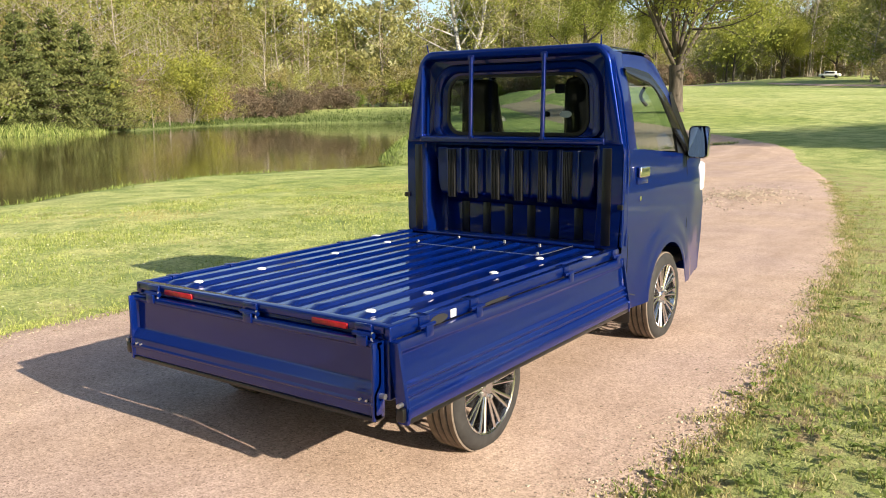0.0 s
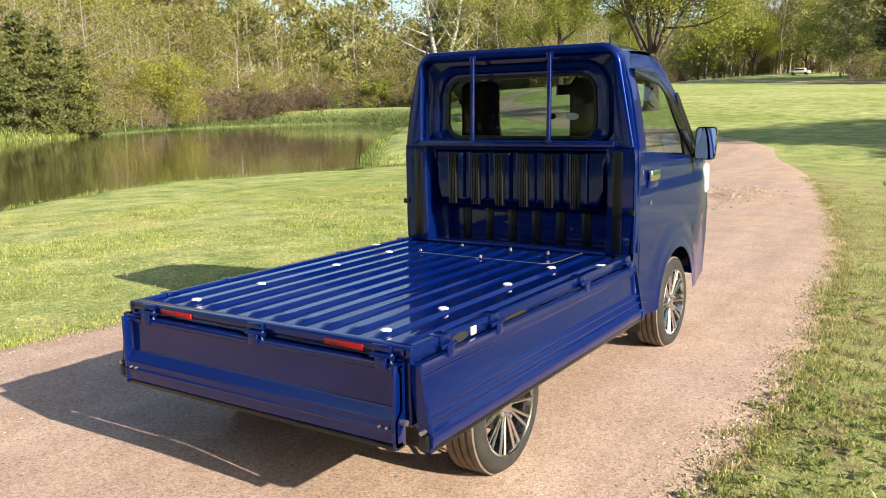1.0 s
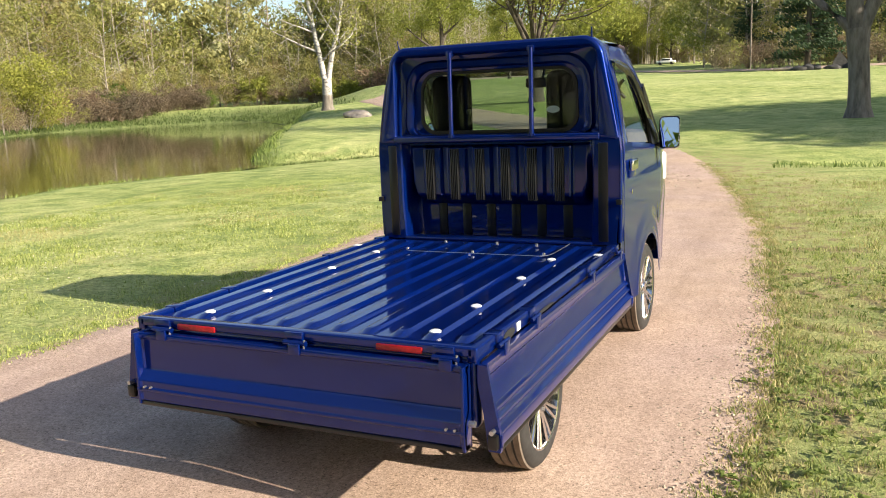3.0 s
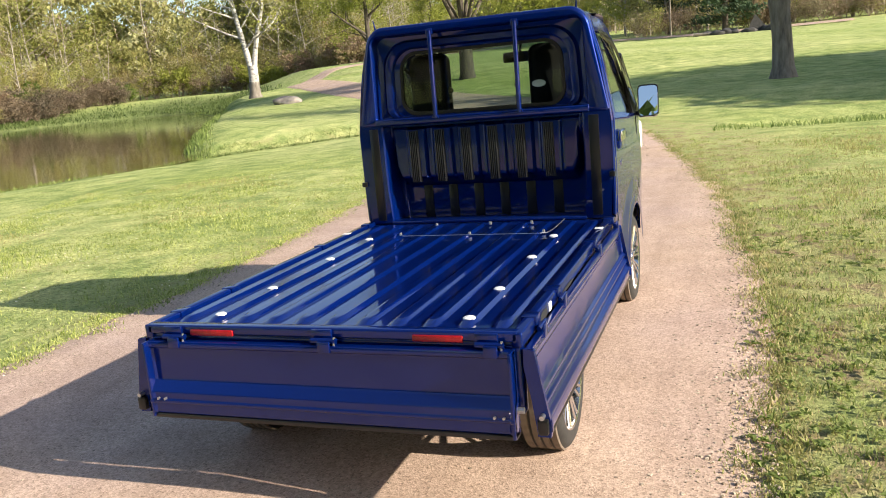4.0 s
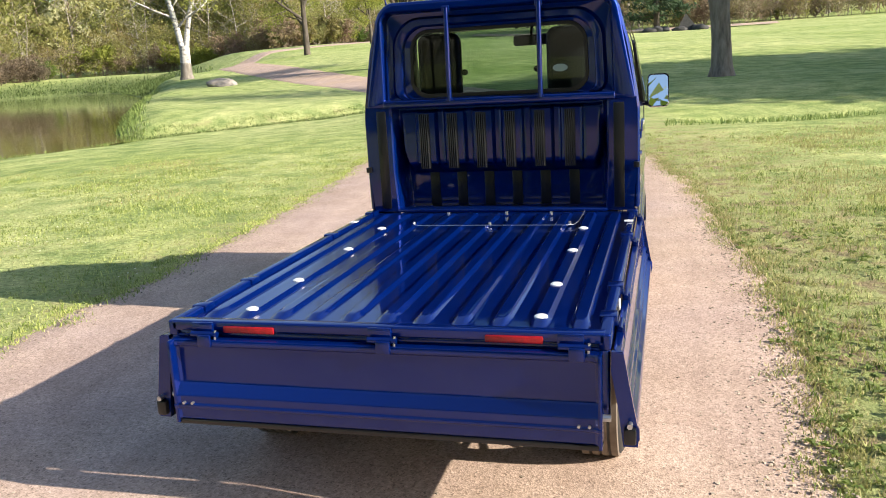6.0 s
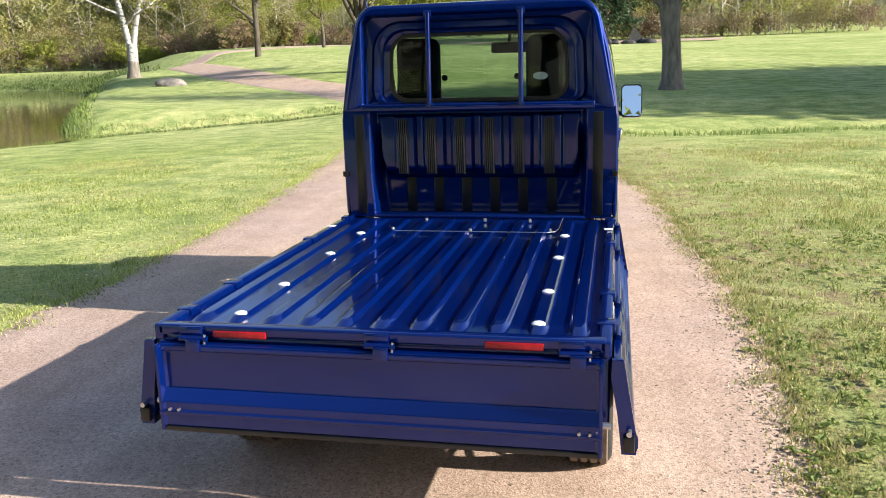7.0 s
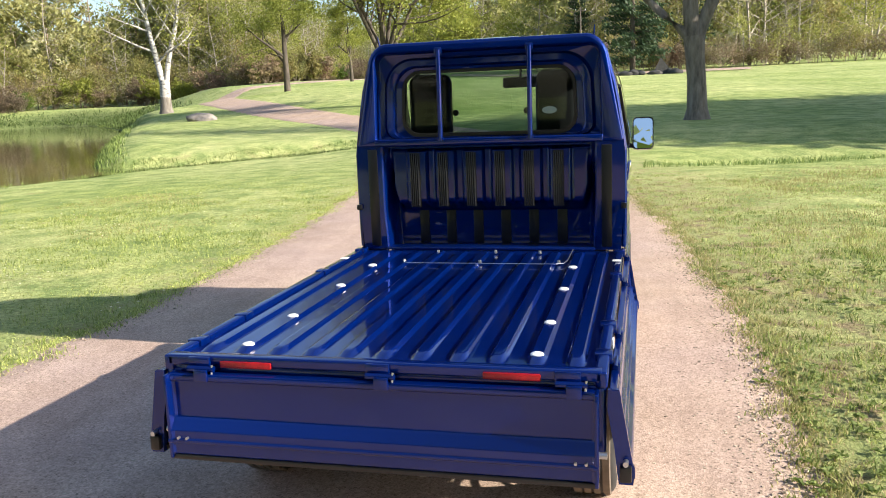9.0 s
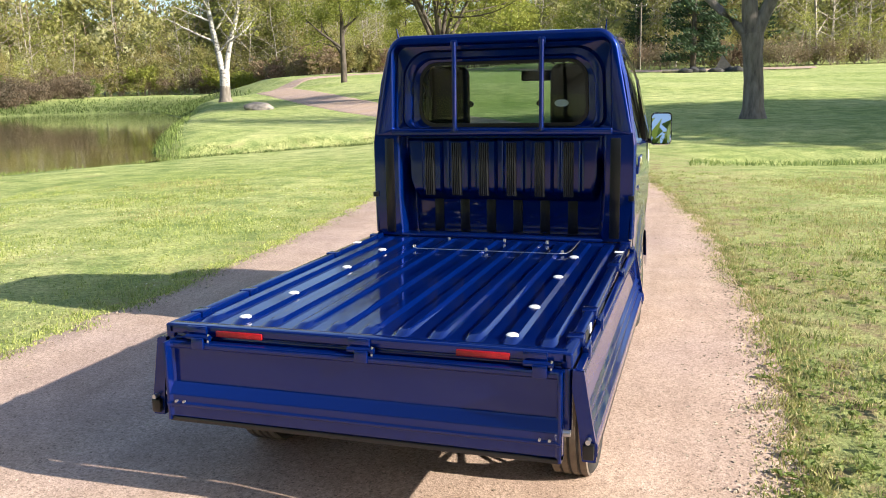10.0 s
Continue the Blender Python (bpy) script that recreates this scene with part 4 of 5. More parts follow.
class Wood:
    """Gathers limbs and leaves into plain lists for two meshes."""

    def __init__(self, seed):
        self.r = random.Random(seed)
        self.least, self.thin, self.fine = 3, 0.55, 0.0
        self.tv, self.tf = [], []
        self.v, self.f, self.lv, self.lf, self.tips = [], [], [], [], []

    def tube(self, pts, radii, n=6):
        vs, fs = (self.tv, self.tf) if radii[0] < self.fine else (self.v, self.f)
        base = len(vs)
        for i, (p, r) in enumerate(zip(pts, radii)):
            d = pts[min(i + 1, len(pts) - 1)] - pts[max(i - 1, 0)]
            a, b = frame_of(d)
            for k in range(n):
                t = k * math.tau / n
                vs.append(tuple(p + a * (r * math.cos(t)) + b * (r * math.sin(t))))
        for i in range(len(pts) - 1):
            for k in range(n):
                fs.append((base + i * n + k, base + i * n + (k + 1) % n, base + (i + 1) * n + (k + 1) % n, base + (i + 1) * n + k))

    def limb(self, p, d, length, r, level, kids, spread=0.7, up=0.15, wob=0.25, n=6, segs=5, from_=0.3, shrink=0.6):
        q = self.r
        pts, radii, dirs = [p.copy()], [r], [d.normalized()]
        d = d.normalized()
        for i in range(segs):
            d = (d + Vector((q.gauss(0, wob), q.gauss(0, wob), q.gauss(0, wob) + up)) * 0.5).normalized()
            pts.append(pts[-1] + d * (length / segs))
            radii.append(max(0.006, r * (1 - 0.8 * (i + 1) / segs)))
            dirs.append(d)
        self.tube(pts, radii, max(3, n))
        if level == 0:
            self.tips += pts[1:]
            return
        for k in range(kids[0]):
            s = from_ + (1 - from_) * (k + q.random()) / kids[0]
            i = min(segs - 1, int(s * segs))
            f = s * segs - i
            o = pts[i].lerp(pts[i + 1], f)
            a, b = frame_of(dirs[i])
            t = q.random() * math.tau
            nd_ = (dirs[i] * (1 - spread) + (a * math.cos(t) + b * math.sin(t)) * spread)
            self.limb(o, nd_, length * shrink * q.uniform(0.75, 1.2) * (1.15 - 0.5 * s), max(0.008, radii[i] * self.thin), level - 1, kids[1:], spread, up, wob, n - 1, max(self.least, segs - 2), 0.2, shrink)

    def leaf(self, p, size, squash=0.6):
        q = self.r
        a = Vector((q.gauss(0, 1), q.gauss(0, 1), q.gauss(0, 1))).normalized()
        b, c = frame_of(a)
        w, h = size * q.uniform(0.6, 1.2), size * q.uniform(0.4, 0.8) * squash * 1.6
        base = len(self.lv)
        if self.least == 2:
            self.lv += [tuple(p + b * w * 1.3), tuple(p - b * w * 0.7 + c * h), tuple(p - b * w * 0.7 - c * h)]
            self.lf.append((base, base + 1, base + 2))
            return
        self.lv += [tuple(p + b * w), tuple(p + c * h), tuple(p - b * w), tuple(p - c * h)]
        self.lf.append((base, base + 1, base + 2, base + 3))

    def clothe(self, count, size, cloud):
        for _ in range(count):
            p = self.r.choice(self.tips)
            self.leaf(p + Vector((self.r.gauss(0, cloud), self.r.gauss(0, cloud), self.r.gauss(0, cloud * 0.7))), size)

    def make(self, name, bark, leaf_m, trunk="trunk", crown="crown"):
        root = empty(name, "", "")
        for key in ("label", "category"):
            if key in root:
                del root[key]
        raw(trunk, self.v, self.f, bark, root, smooth=True)
        if self.tv:
            raw("twigwork", self.tv, self.tf, TWIG, root, "fine grey-brown twigs", smooth=True)
        if self.lv:
            raw(crown, self.lv, self.lf, leaf_m, root)
        return root


UP = Vector((0, 0, 1))


def tall_tree(seed, h, leaves, leaf_m, bark=BARK, size=0.22, kids=(11, 5, 3), r=None, spread=0.72, name="tree", cloud=0.35, from_=0.3):
    w = Wood(seed)
    w.least = 2
    w.limb(Vector((0, 0, -0.3)), UP, h, r or h * 0.014, 3, kids, spread, 0.16, 0.10, 6, 6, from_, 0.42)
    if leaves:
        w.clothe(leaves, size, cloud)
    return w.make(name, bark, leaf_m)


def bush(seed, h, leaves, leaf_m, bark=TWIG, size=0.12, stems=9, name="bush"):
    w = Wood(seed)
    w.least = 2
    for k in range(stems):
        a = k * math.tau / stems + w.r.random()
        d = Vector((math.cos(a) * 0.6, math.sin(a) * 0.6, w.r.uniform(0.6, 1.3)))
        w.limb(Vector((math.cos(a) * 0.15, math.sin(a) * 0.15, -0.1)), d, h * w.r.uniform(0.7, 1.15), 0.03, 2, (5, 3), 0.6, 0.12, 0.25, 4, 4, 0.2, 0.5)
    if leaves:
        w.clothe(leaves, size, h * 0.07)
    return w.make(name, bark, leaf_m, "stem_clump", "foliage")


def conifer(seed, h, name="pine_tree", wide=0.26, bare=0.12, needle=NEEDLE):
    w = Wood(seed)
    q = w.r
    w.tube([Vector((0, 0, -0.3)), Vector((0.05, 0, h * 0.5)), Vector((0, 0.05, h))], [h * 0.02, h * 0.012, 0.02], 8)
    z = h * bare
    while z < h * 0.98:
        k = 1 - (z / h)
        for b in range(6):
            a = q.random() * math.tau
            ln = h * wide * (k ** 0.8) * q.uniform(0.7, 1.15) + 0.2
            d = Vector((math.cos(a), math.sin(a), -0.12 + 0.3 * (1 - k)))
            p0 = Vector((0, 0, z + q.uniform(-0.2, 0.2)))
            p1 = p0 + d * ln * 0.6
            p2 = p0 + d * ln + Vector((0, 0, 0.08 * ln))
            w.tube([p0, p1, p2], [0.05 * k + 0.012, 0.03 * k + 0.01, 0.008], 4)
            for _ in range(int(80 * ln / (h * wide) + 14)):
                s = q.uniform(0.25, 1.0)
                p = p0.lerp(p2, s) + Vector((q.gauss(0, 0.18), q.gauss(0, 0.18), q.gauss(0, 0.10))) * (ln * 0.35 + 0.3)
                w.leaf(p, 0.07 + 0.011 * h, 0.35)
        z += h * 0.035
    return w.make(name, BARK_D, needle)


def stand(tree, x, y, turn=0.0, scale=1.0, label="", category="", group="", first=False, lean=0.0):
    m = pose(x, y, gz(x, y), lean, 0, turn) @ Matrix.Diagonal((scale, scale, scale, 1))
    if first:
        tree.matrix_basis = m
        ob = tree
    else:
        ob = copy_thing(tree, Matrix.Identity(4))
        ob.matrix_basis = m
    return tagged(ob, label, category, group)


def crowd_of(kind, spots):
    """A crowd of simple trees as one mass: slim trunks and twigs, and a cloud of leaf sprays."""
    r = random.Random(len(kind) * 7 + len(spots))
    look_of = {"bare": (19, 900, TWIG, LEAF_O), "yell": (15, 900, TWIG, LEAF_Y), "olive": (10, 950, TWIG, LEAF_O), "brown": (5.5, 520, TWIG_R, LEAF_B), "far": (17, 850, TWIG_R, LEAF_F)}
    h, leaves, bark, leaf_m = look_of[kind]
    protos = []
    for k in range(4):
        w = Wood(200 + k + len(kind) * 11)
        w.least = 2
        if kind == "brown":
            for j in range(6):
                a = j * math.tau / 6
                w.limb(Vector((0, 0, -0.1)), Vector((math.cos(a) * 0.5, math.sin(a) * 0.5, 1)), h * 0.9, 0.04, 1, (7,), 0.6, 0.12, 0.2, 4, 3, 0.2, 0.5)
        else:
            w.limb(Vector((0, 0, -0.3)), UP, h, h * 0.011, 2, (12, 6) if kind == "bare" else (8, 2) if kind == "far" else (10, 5), 0.72, 0.16, 0.1, 4, 4, 0.12 if leaves else 0.25, 0.40)
        if leaves:
            w.clothe(leaves, {"far": 0.42, "yell": 0.22, "bare": 0.20}.get(kind, 0.21), 0.8 if kind != "brown" else 0.6)
        protos.append([np.array(q) if q else None for q in (w.v, w.f, w.lv, w.lf)])
    vs, fs, lvs, lfs, n, m = [], [], [], [], 0, 0
    for x, y, s in spots:
        v, f, lv, lf = r.choice(protos)
        a = r.random() * math.tau
        rot = np.array([[math.cos(a), -math.sin(a), 0], [math.sin(a), math.cos(a), 0], [0, 0, r.uniform(0.85, 1.15)]]) * s
        at = np.array([x, y, gz(x, y)])
        vs.append(v @ rot.T + at)
        fs.append(f + n)
        n += len(v)
        if lv is not None:
            lvs.append(lv @ rot.T + at)
            lfs.append(lf + m)
            m += len(lv)
    root = tagged(new("woods"), {"bare": "crowd of bare grey trees in the woods", "yell": "crowd of woodland trees in yellow-green leaf", "far": "hazy brown depths of the spring woods", "olive": "undergrowth of low olive-leaved trees", "brown": "undergrowth of brown twiggy thicket"}[kind], "woods", kind="stuff")
    raw("branches", np.concatenate(vs).tolist(), np.concatenate(fs).tolist(), bark, root, smooth=True)
    if lvs:
        raw("foliage", np.concatenate(lvs).tolist(), np.concatenate(lfs).tolist(), leaf_m, root)


BIRCH_AT, BOULDER_AT, MAPLE_AT, BIG_AT = (-32.2, 50.9), (-23.5, 40.5), (2.65, 28.7), (-13.2, 42.8)
TREE2_AT, TREE3_AT = (-30.3, 67.7), (-35.3, 99)
FIELD_TREES = [(-54, 200, 1.25), (-46, 214, 1.45), (-60, 215, 1.25), (-36, 225, 1.2)]
PINES = [(-0.6, 110, 1.35), (8, 128, 1.0), (-9, 130, 0.9)]
CEDARS = [(-68, 36.1, 1.15), (-69.2, 39.9, 1.25), (-69.7, 43.0, 1.15), (-70.8, 46.7, 1.0), (-67.1, 33.3, 1.0)]
WILLOW_AT = (-89.5, 71.0)
PIT_AT, CAR_AT = (1.9, 103), (-33, 200)


def plant():
    rng = random.Random(5)
    # single trees in the park
    w = Wood(21)
    w.thin, w.fine = 0.42, 0.02
    base = Vector((0, 0, -0.3))
    fork = Vector((0.05, 0, 2.3))
    w.tube([base, Vector((0, 0, 0.25)), Vector((0.02, 0, 1.0)), fork], [0.56, 0.40, 0.36, 0.35], 12)
    w.limb(fork + Vector((-0.12, 0, -0.25)), Vector((-0.22, 0, 1)), 11.5, 0.23, 3, (17, 6, 4), 0.66, 0.10, 0.10, 9, 9, 0.12, 0.36)
    w.limb(fork + Vector((0.12, 0, -0.25)), Vector((0.16, 0.05, 1)), 11, 0.20, 3, (16, 6, 4), 0.66, 0.10, 0.12, 9, 9, 0.15, 0.36)
    w.clothe(5200, 0.09, 0.35)
    birch = w.make("birch_tree", BIRCH, LEAF_Y)
    foot = Wood(22)
    foot.tube([Vector((0, 0, -0.3)), Vector((0, 0, 0.05)), Vector((0, 0, 0.3)), Vector((0.01, 0, 0.8)), Vector((0.02, 0, 1.15))], [0.64, 0.52, 0.425, 0.385, 0.355], 16)
    raw("trunk_foot", foot.v, foot.f, BARK, birch, "rough grey bark at the foot", smooth=True)
    stand(birch, *BIRCH_AT, 20, 1, "white-barked birch with two stems beside the pond", "tree", first=True)

    w = Wood(33)
    w.tube([base, Vector((0, 0, 0.12)), Vector((0, 0, 0.4)), Vector((-0.03, 0, 1.3)), Vector((-0.10, 0, 2.2)), Vector((-0.14, 0, 2.9))], [0.58, 0.44, 0.36, 0.325, 0.325, 0.38], 14)
    f = Vector((-0.13, 0, 2.6))
    w.limb(f, Vector((-0.75, 0.1, 0.95)), 6.0, 0.17, 3, (6, 4, 3), 0.6, 0.12, 0.2, 9, 8, 0.3, 0.5)
    w.limb(f, Vector((-0.06, 0, 1)), 9.5, 0.30, 3, (9, 5, 3), 0.65, 0.12, 0.12, 10, 9, 0.2, 0.45)
    w.limb(f, Vector((0.20, 0.1, 1)), 8.5, 0.25, 3, (8, 4, 3), 0.65, 0.12, 0.15, 9, 9, 0.25, 0.45)
    w.clothe(2600, 0.12, 0.35)
    stand(w.make("shade_tree", BARK, LEAF_Y), *MAPLE_AT, 0, 1, "thick grey-barked old shade tree on the lawn", "tree", first=True)

    w = Wood(45)
    w.tube([base, Vector((0, 0, 0.3)), Vector((0, 0, 1.5)), Vector((0, 0, 2.5))], [0.6, 0.42, 0.37, 0.40], 12)
    for k in range(10):
        a = k * math.tau / 10
        lean = 0.35 + 0.3 * (k % 2)
        w.limb(Vector((0, 0, 2.3)), Vector((math.cos(a) * lean, math.sin(a) * lean, 1)), 8.5, 0.14, 3, (8, 4, 3), 0.6, 0.12, 0.14, 7, 7, 0.25, 0.45)
    w.clothe(60000, 0.085, 0.6)
    big = w.make("leafing_tree", BARK_D, LEAF_Y)
    stand(big, *BIG_AT, 0, 1, "spreading many-limbed tree in fresh yellow-green leaf", "tree", "trees along the drive", first=True)
    small = tall_tree(52, 9.0, 15000, LEAF_Y, BARK_D, 0.085, (12, 4, 3), 0.27, 0.62, "leafing_tree", 0.38, 0.24)
    stand(small, *TREE2_AT, 0, 1.2, "young tree in fresh yellow-green leaf beside the drive", "tree", "trees along the drive", first=True)
    stand(small, *TREE3_AT, 70, 1.0, "", "", "")
    for x, y, s in FIELD_TREES:
        stand(small if s < 1.3 else big, x, y, rng.random() * 360, s if s < 1.3 else s * 0.8)
    w = Wood(47)
    w.least = 2
    w.tube([base, Vector((0, 0, 0.3)), Vector((0, 0, 2.0))], [0.6, 0.45, 0.40], 10)
    for k in range(9):
        a = k * math.tau / 9
        w.limb(Vector((0, 0, 1.8)), Vector((math.cos(a) * 0.6, math.sin(a) * 0.6, 1)), 8.5, 0.16, 2, (9, 4), 0.6, 0.12, 0.14, 6, 6, 0.2, 0.45)
    w.clothe(9000, 0.42, 0.7)
    oak = w.make("leafy_tree", BARK_D, LEAF_G)
    stand(oak, 21, 26, 0, 1, "full-crowned green tree out of view, added for its shade", "tree", "trees at the side of the lawn", first=True)
    # trees past the lawn's sunny side, whose shade falls across the meadow
    for x, y, s in ((23, 29, 1.0), (18, 27.5, 0.6), (26, 22.2, 0.95), (29, 32, 1.0), (33, 24, 1.1), (38, 31, 1.15), (44, 23.5, 1.15), (49, 34, 1.2), (60, 34, 1.2)):
        stand(oak, x, y, rng.random() * 360, s)

    # woods: a few kinds, repeated along the edges
    bare = [tall_tree(60 + k, 18, 0, None, TWIG, kids=(12, 4, 3), r=0.20, name="bare_tree") for k in range(3)]
    yell = [tall_tree(70 + k, 14, 3000, LEAF_Y if k else LEAF_O, TWIG, 0.19, (11, 4, 3), 0.16, 0.7, "wood_tree", 0.7, 0.12) for k in range(3)]
    olive = [tall_tree(80 + k, 9, 2600, LEAF_O, TWIG, 0.17, (11, 4, 3), 0.13, 0.75, "low_tree", 0.6, 0.06) for k in range(2)]
    cedar = [conifer(90, 8.5, "evergreen_tree", 0.36, 0.02, CEDAR), conifer(91, 15, "pine_tree", 0.26, 0.09)]
    green_b = [bush(100 + k, 2.8, 2600, LEAF_O if k else LEAF_Y, TWIG, 0.15, 7) for k in range(2)]
    brown_b = [bush(110 + k, 2.6, 2200, LEAF_B, TWIG_R, 0.12, 8) for k in range(2)]
    dark_b = [bush(120, 2.8, 2600, LEAF_G, TWIG, 0.14, 7)]
    used = set()

    def put(kind, x, y, s, label, cat, group):
        t = rng.choice(kind)
        stand(t, x, y, rng.random() * 360, s, label, cat, group, first=t not in used)
        used.add(t)

    B, Y, O = "bare grey woodland tree at the wood's edge", "woodland tree in thin yellow-green leaf", "low woodland tree in olive spring leaf"

    def shrub(x, y, s, where, group):
        k = rng.random()
        if k < 0.45:
            put(brown_b, x, y, s, "brown twiggy bush " + where, "bush", group)
        elif k < 0.85:
            put(green_b, x, y, s, "bush in pale spring leaf " + where, "bush", group)
        else:
            put(dark_b, x, y, s * 0.8, "dark green bush " + where, "bush", group)

    # round the far side of the pond; the crowd behind is one mass
    crowd = {"bare": [], "yell": [], "olive": [], "brown": [], "far": []}
    edge = [(-56, -20), (-60.5, 10), (-63.8, 28), (-67, 38), (-76.5, 51), (-88, 65), (-98, 82), (-107, 98), (-106, 117), (-97, 127), (-83, 129), (-69, 124),
            (-58, 120), (-55, 129), (-56, 150), (-60, 185), (-68, 225)]
    line = spline(edge, 1.7)
    for i, p in enumerate(line):
        d = line[min(i + 1, len(line) - 1)] - line[max(i - 1, 0)]
        out = Vector((-d.y, d.x)).normalized()
        for off, chance, what in ((-1.6, 0.8, "shore"), (-0.3, 0.8, "shore"), (0.8, 0.3, "low"), (1.5, 0.7, "thick"), (3.5, 0.25, "low"), (4.5, 0.6, "thick"), (6, 0.6, "crowd"), (9, 0.2, "mid"), (10, 0.6, "crowd"), (14, 0.6, "crowd"), (17, 0.22, "high"), (19, 0.6, "crowd"), (25, 0.55, "crowd"), (29, 0.7, "far"), (36, 0.7, "far"), (43, 0.7, "far")):
            if rng.random() > chance:
                continue
            q = p + out * (off + rng.uniform(-1.5, 1.5)) + Vector((rng.uniform(-1, 1), rng.uniform(-1, 1)))
            if what == "shore":
                if 40 < q.y < 92 and q.x < -70 and float(pond_d(q.x, q.y)) > 0.35:
                    crowd[rng.choice(("brown", "olive"))].append((q.x, q.y, rng.uniform(0.22, 0.5)))
                continue
            if float(pond_d(q.x, q.y)) < 0.8 or float(path_d(q.x, q.y)[0]) < 4 or min(math.hypot(q.x - a, q.y - b) for a, b, c in CEDARS) < 2.8:
                continue
            if off > 8 and min((q - o).length for o in line) < 0.75 * off:
                continue
            if what == "low":
                shrub(q.x, q.y, rng.uniform(0.8, 1.5) * (1 + off * 0.06), "on the far bank", "bushes round the pond")
            elif what == "thick":
                kind = rng.choice(("brown", "brown", "olive"))
                crowd[kind].append((q.x, q.y, rng.uniform(0.5, 0.9) if kind == "brown" else rng.uniform(0.3, 0.5)))
            elif what == "far":
                crowd["far"].append((q.x, q.y, rng.uniform(1.1, 1.6)))
            elif what == "mid":
                put(olive, q.x, q.y, rng.uniform(0.7, 1.0), O, "tree", "woods")
            elif what == "crowd":
                kind = rng.choice(("olive", "brown", "bare", "olive") if off < 15 else ("bare", "yell", "yell", "olive"))
                crowd[kind].append((q.x, q.y, rng.uniform(0.6, 0.85) if off < 15 else rng.uniform(0.9, 1.25) * (1 + 0.006 * off)))
            elif rng.random() < 0.55:
                put(bare, q.x, q.y, rng.uniform(0.8, 1.15), B, "tree", "woods")
            else:
                put(yell, q.x, q.y, rng.uniform(0.8, 1.15), Y, "tree", "woods")
    willow = bush(130, 7.4, 9000, LEAF_Y, TWIG, 0.16, 12, "willow_bush")
    stand(willow, *WILLOW_AT, 40, 1.1, "tall spreading willow bush in yellow-green leaf on the far bank", "bush", first=True)
    thicket = bush(131, 3.4, 4200, DUSK, TWIG_R, 0.11, 13, "thicket")
    for k in range(13):
        a, r = radians(-48.5 + 0.62 * k), 120.0
        while r < 200 and float(pond_d(2 + r * math.sin(a), -2 + r * math.cos(a))) < 5.0 + 6.0 * smooth01(5, 9, k):
            r += 0.5
        stand(thicket, 2 + r * math.sin(a), -2 + r * math.cos(a), 67 * k, 0.95 + 0.35 * math.sin(2.1 * k), "dark purple-brown leafless thicket behind the pond", "bush", "thickets behind the pond", first=k == 0)
    for x, y, s in CEDARS:
        put(cedar[:1], x, y, s, "dense dark evergreen on the far bank", "tree", "evergreens")
    # behind the meadow
    for i in range(210):
        x = rng.uniform(-66, 40)
        depth = rng.random() ** 0.8
        y0 = 116 + 115 * smooth01(-10, -38, x) + 0.35 * max(0.0, x)
        y = y0 + 45 * depth
        if float(path_d(x, y)[0]) < 5 or math.hypot(x + 0.6, y - 110) < 8 or (math.hypot(x + 7.8, y - 117.5) < 4 or abs(x + 6.8) < 2.5 and y < 119):
            continue
        if depth < 0.10:
            for j in range(2):
                crowd[rng.choice(("brown", "olive"))].append((x + rng.uniform(-3, 3), y + rng.uniform(-1, 3), rng.uniform(0.3, 0.55)))
            if -9 < x < 9 and y < 119:
                continue
            shrub(x, y, rng.uniform(0.7, 1.3), "at the meadow's edge", "bushes behind the meadow")
        elif depth < 0.35 and rng.random() < 0.25:
            put(bare if rng.random() < 0.7 else yell, x, y, rng.uniform(0.9, 1.2), B, "tree", "woods")
        elif depth < 0.6 and rng.random() < 0.5:
            continue
        elif depth > 0.6 and rng.random() < 0.75:
            crowd["far"].append((x, y, rng.uniform(0.9, 1.3)))
        else:
            kind = rng.choice(("bare", "bare", "yell", "brown", "olive"))
            crowd[kind].append((x, y, rng.uniform(0.9, 1.3) if kind in ("bare", "yell") else rng.uniform(0.6, 0.9)))
    for i in range(60):
        x = -12 + i * 0.85
        y = 114 + 0.35 * max(0.0, x) + rng.uniform(0, 5)
        if -10 < x < 7:
            y += 5
        crowd[rng.choice(("brown", "olive", "brown"))].append((x, y, rng.uniform(0.4, 0.75)))
    for i in range(90):
        crowd[rng.choice(("far", "bare", "yell"))].append((rng.uniform(-118, -38), rng.uniform(238, 272), rng.uniform(0.9, 1.4)))
    for x, y, s in PINES:
        put(cedar[1:], x, y, s, "tall dark pine at the meadow's edge", "tree", "evergreens")
    # unseen woods added behind the camera, for the paint and the mirrors to reflect
    for i in range(60):
        a = radians(rng.uniform(110, 290))
        rr = rng.uniform(26, 60)
        x, y = rr * math.sin(a), rr * math.cos(a)
        if x > 15:
            x, y = 1.9 * x, 1.9 * y
        if float(pond_d(x, y)) < 3:
            continue
        if float(path_d(x, y)[0]) > 4:
            crowd[rng.choice(("yell", "olive", "olive"))].append((x, y, rng.uniform(0.8, 1.1)))
    # further unseen trees, added to shade the ground there and darken the reflections
    for x, y, s in ((15, -19, 1.0), (22, -21, 1.1), (14, -27, 1.0), (29, -19, 1.1), (24, -29, 1.1), (28, -27, 1.1), (12, -34, 1.0), (2, -33, 1.1),
                    (-7, -30, 1.1), (-16, -33, 1.1), (-22, -41, 1.1), (-3, -42, 1.2), (9, -44, 1.2), (-28, -47, 1.2)):
        stand(oak, x, y, rng.random() * 360, s)
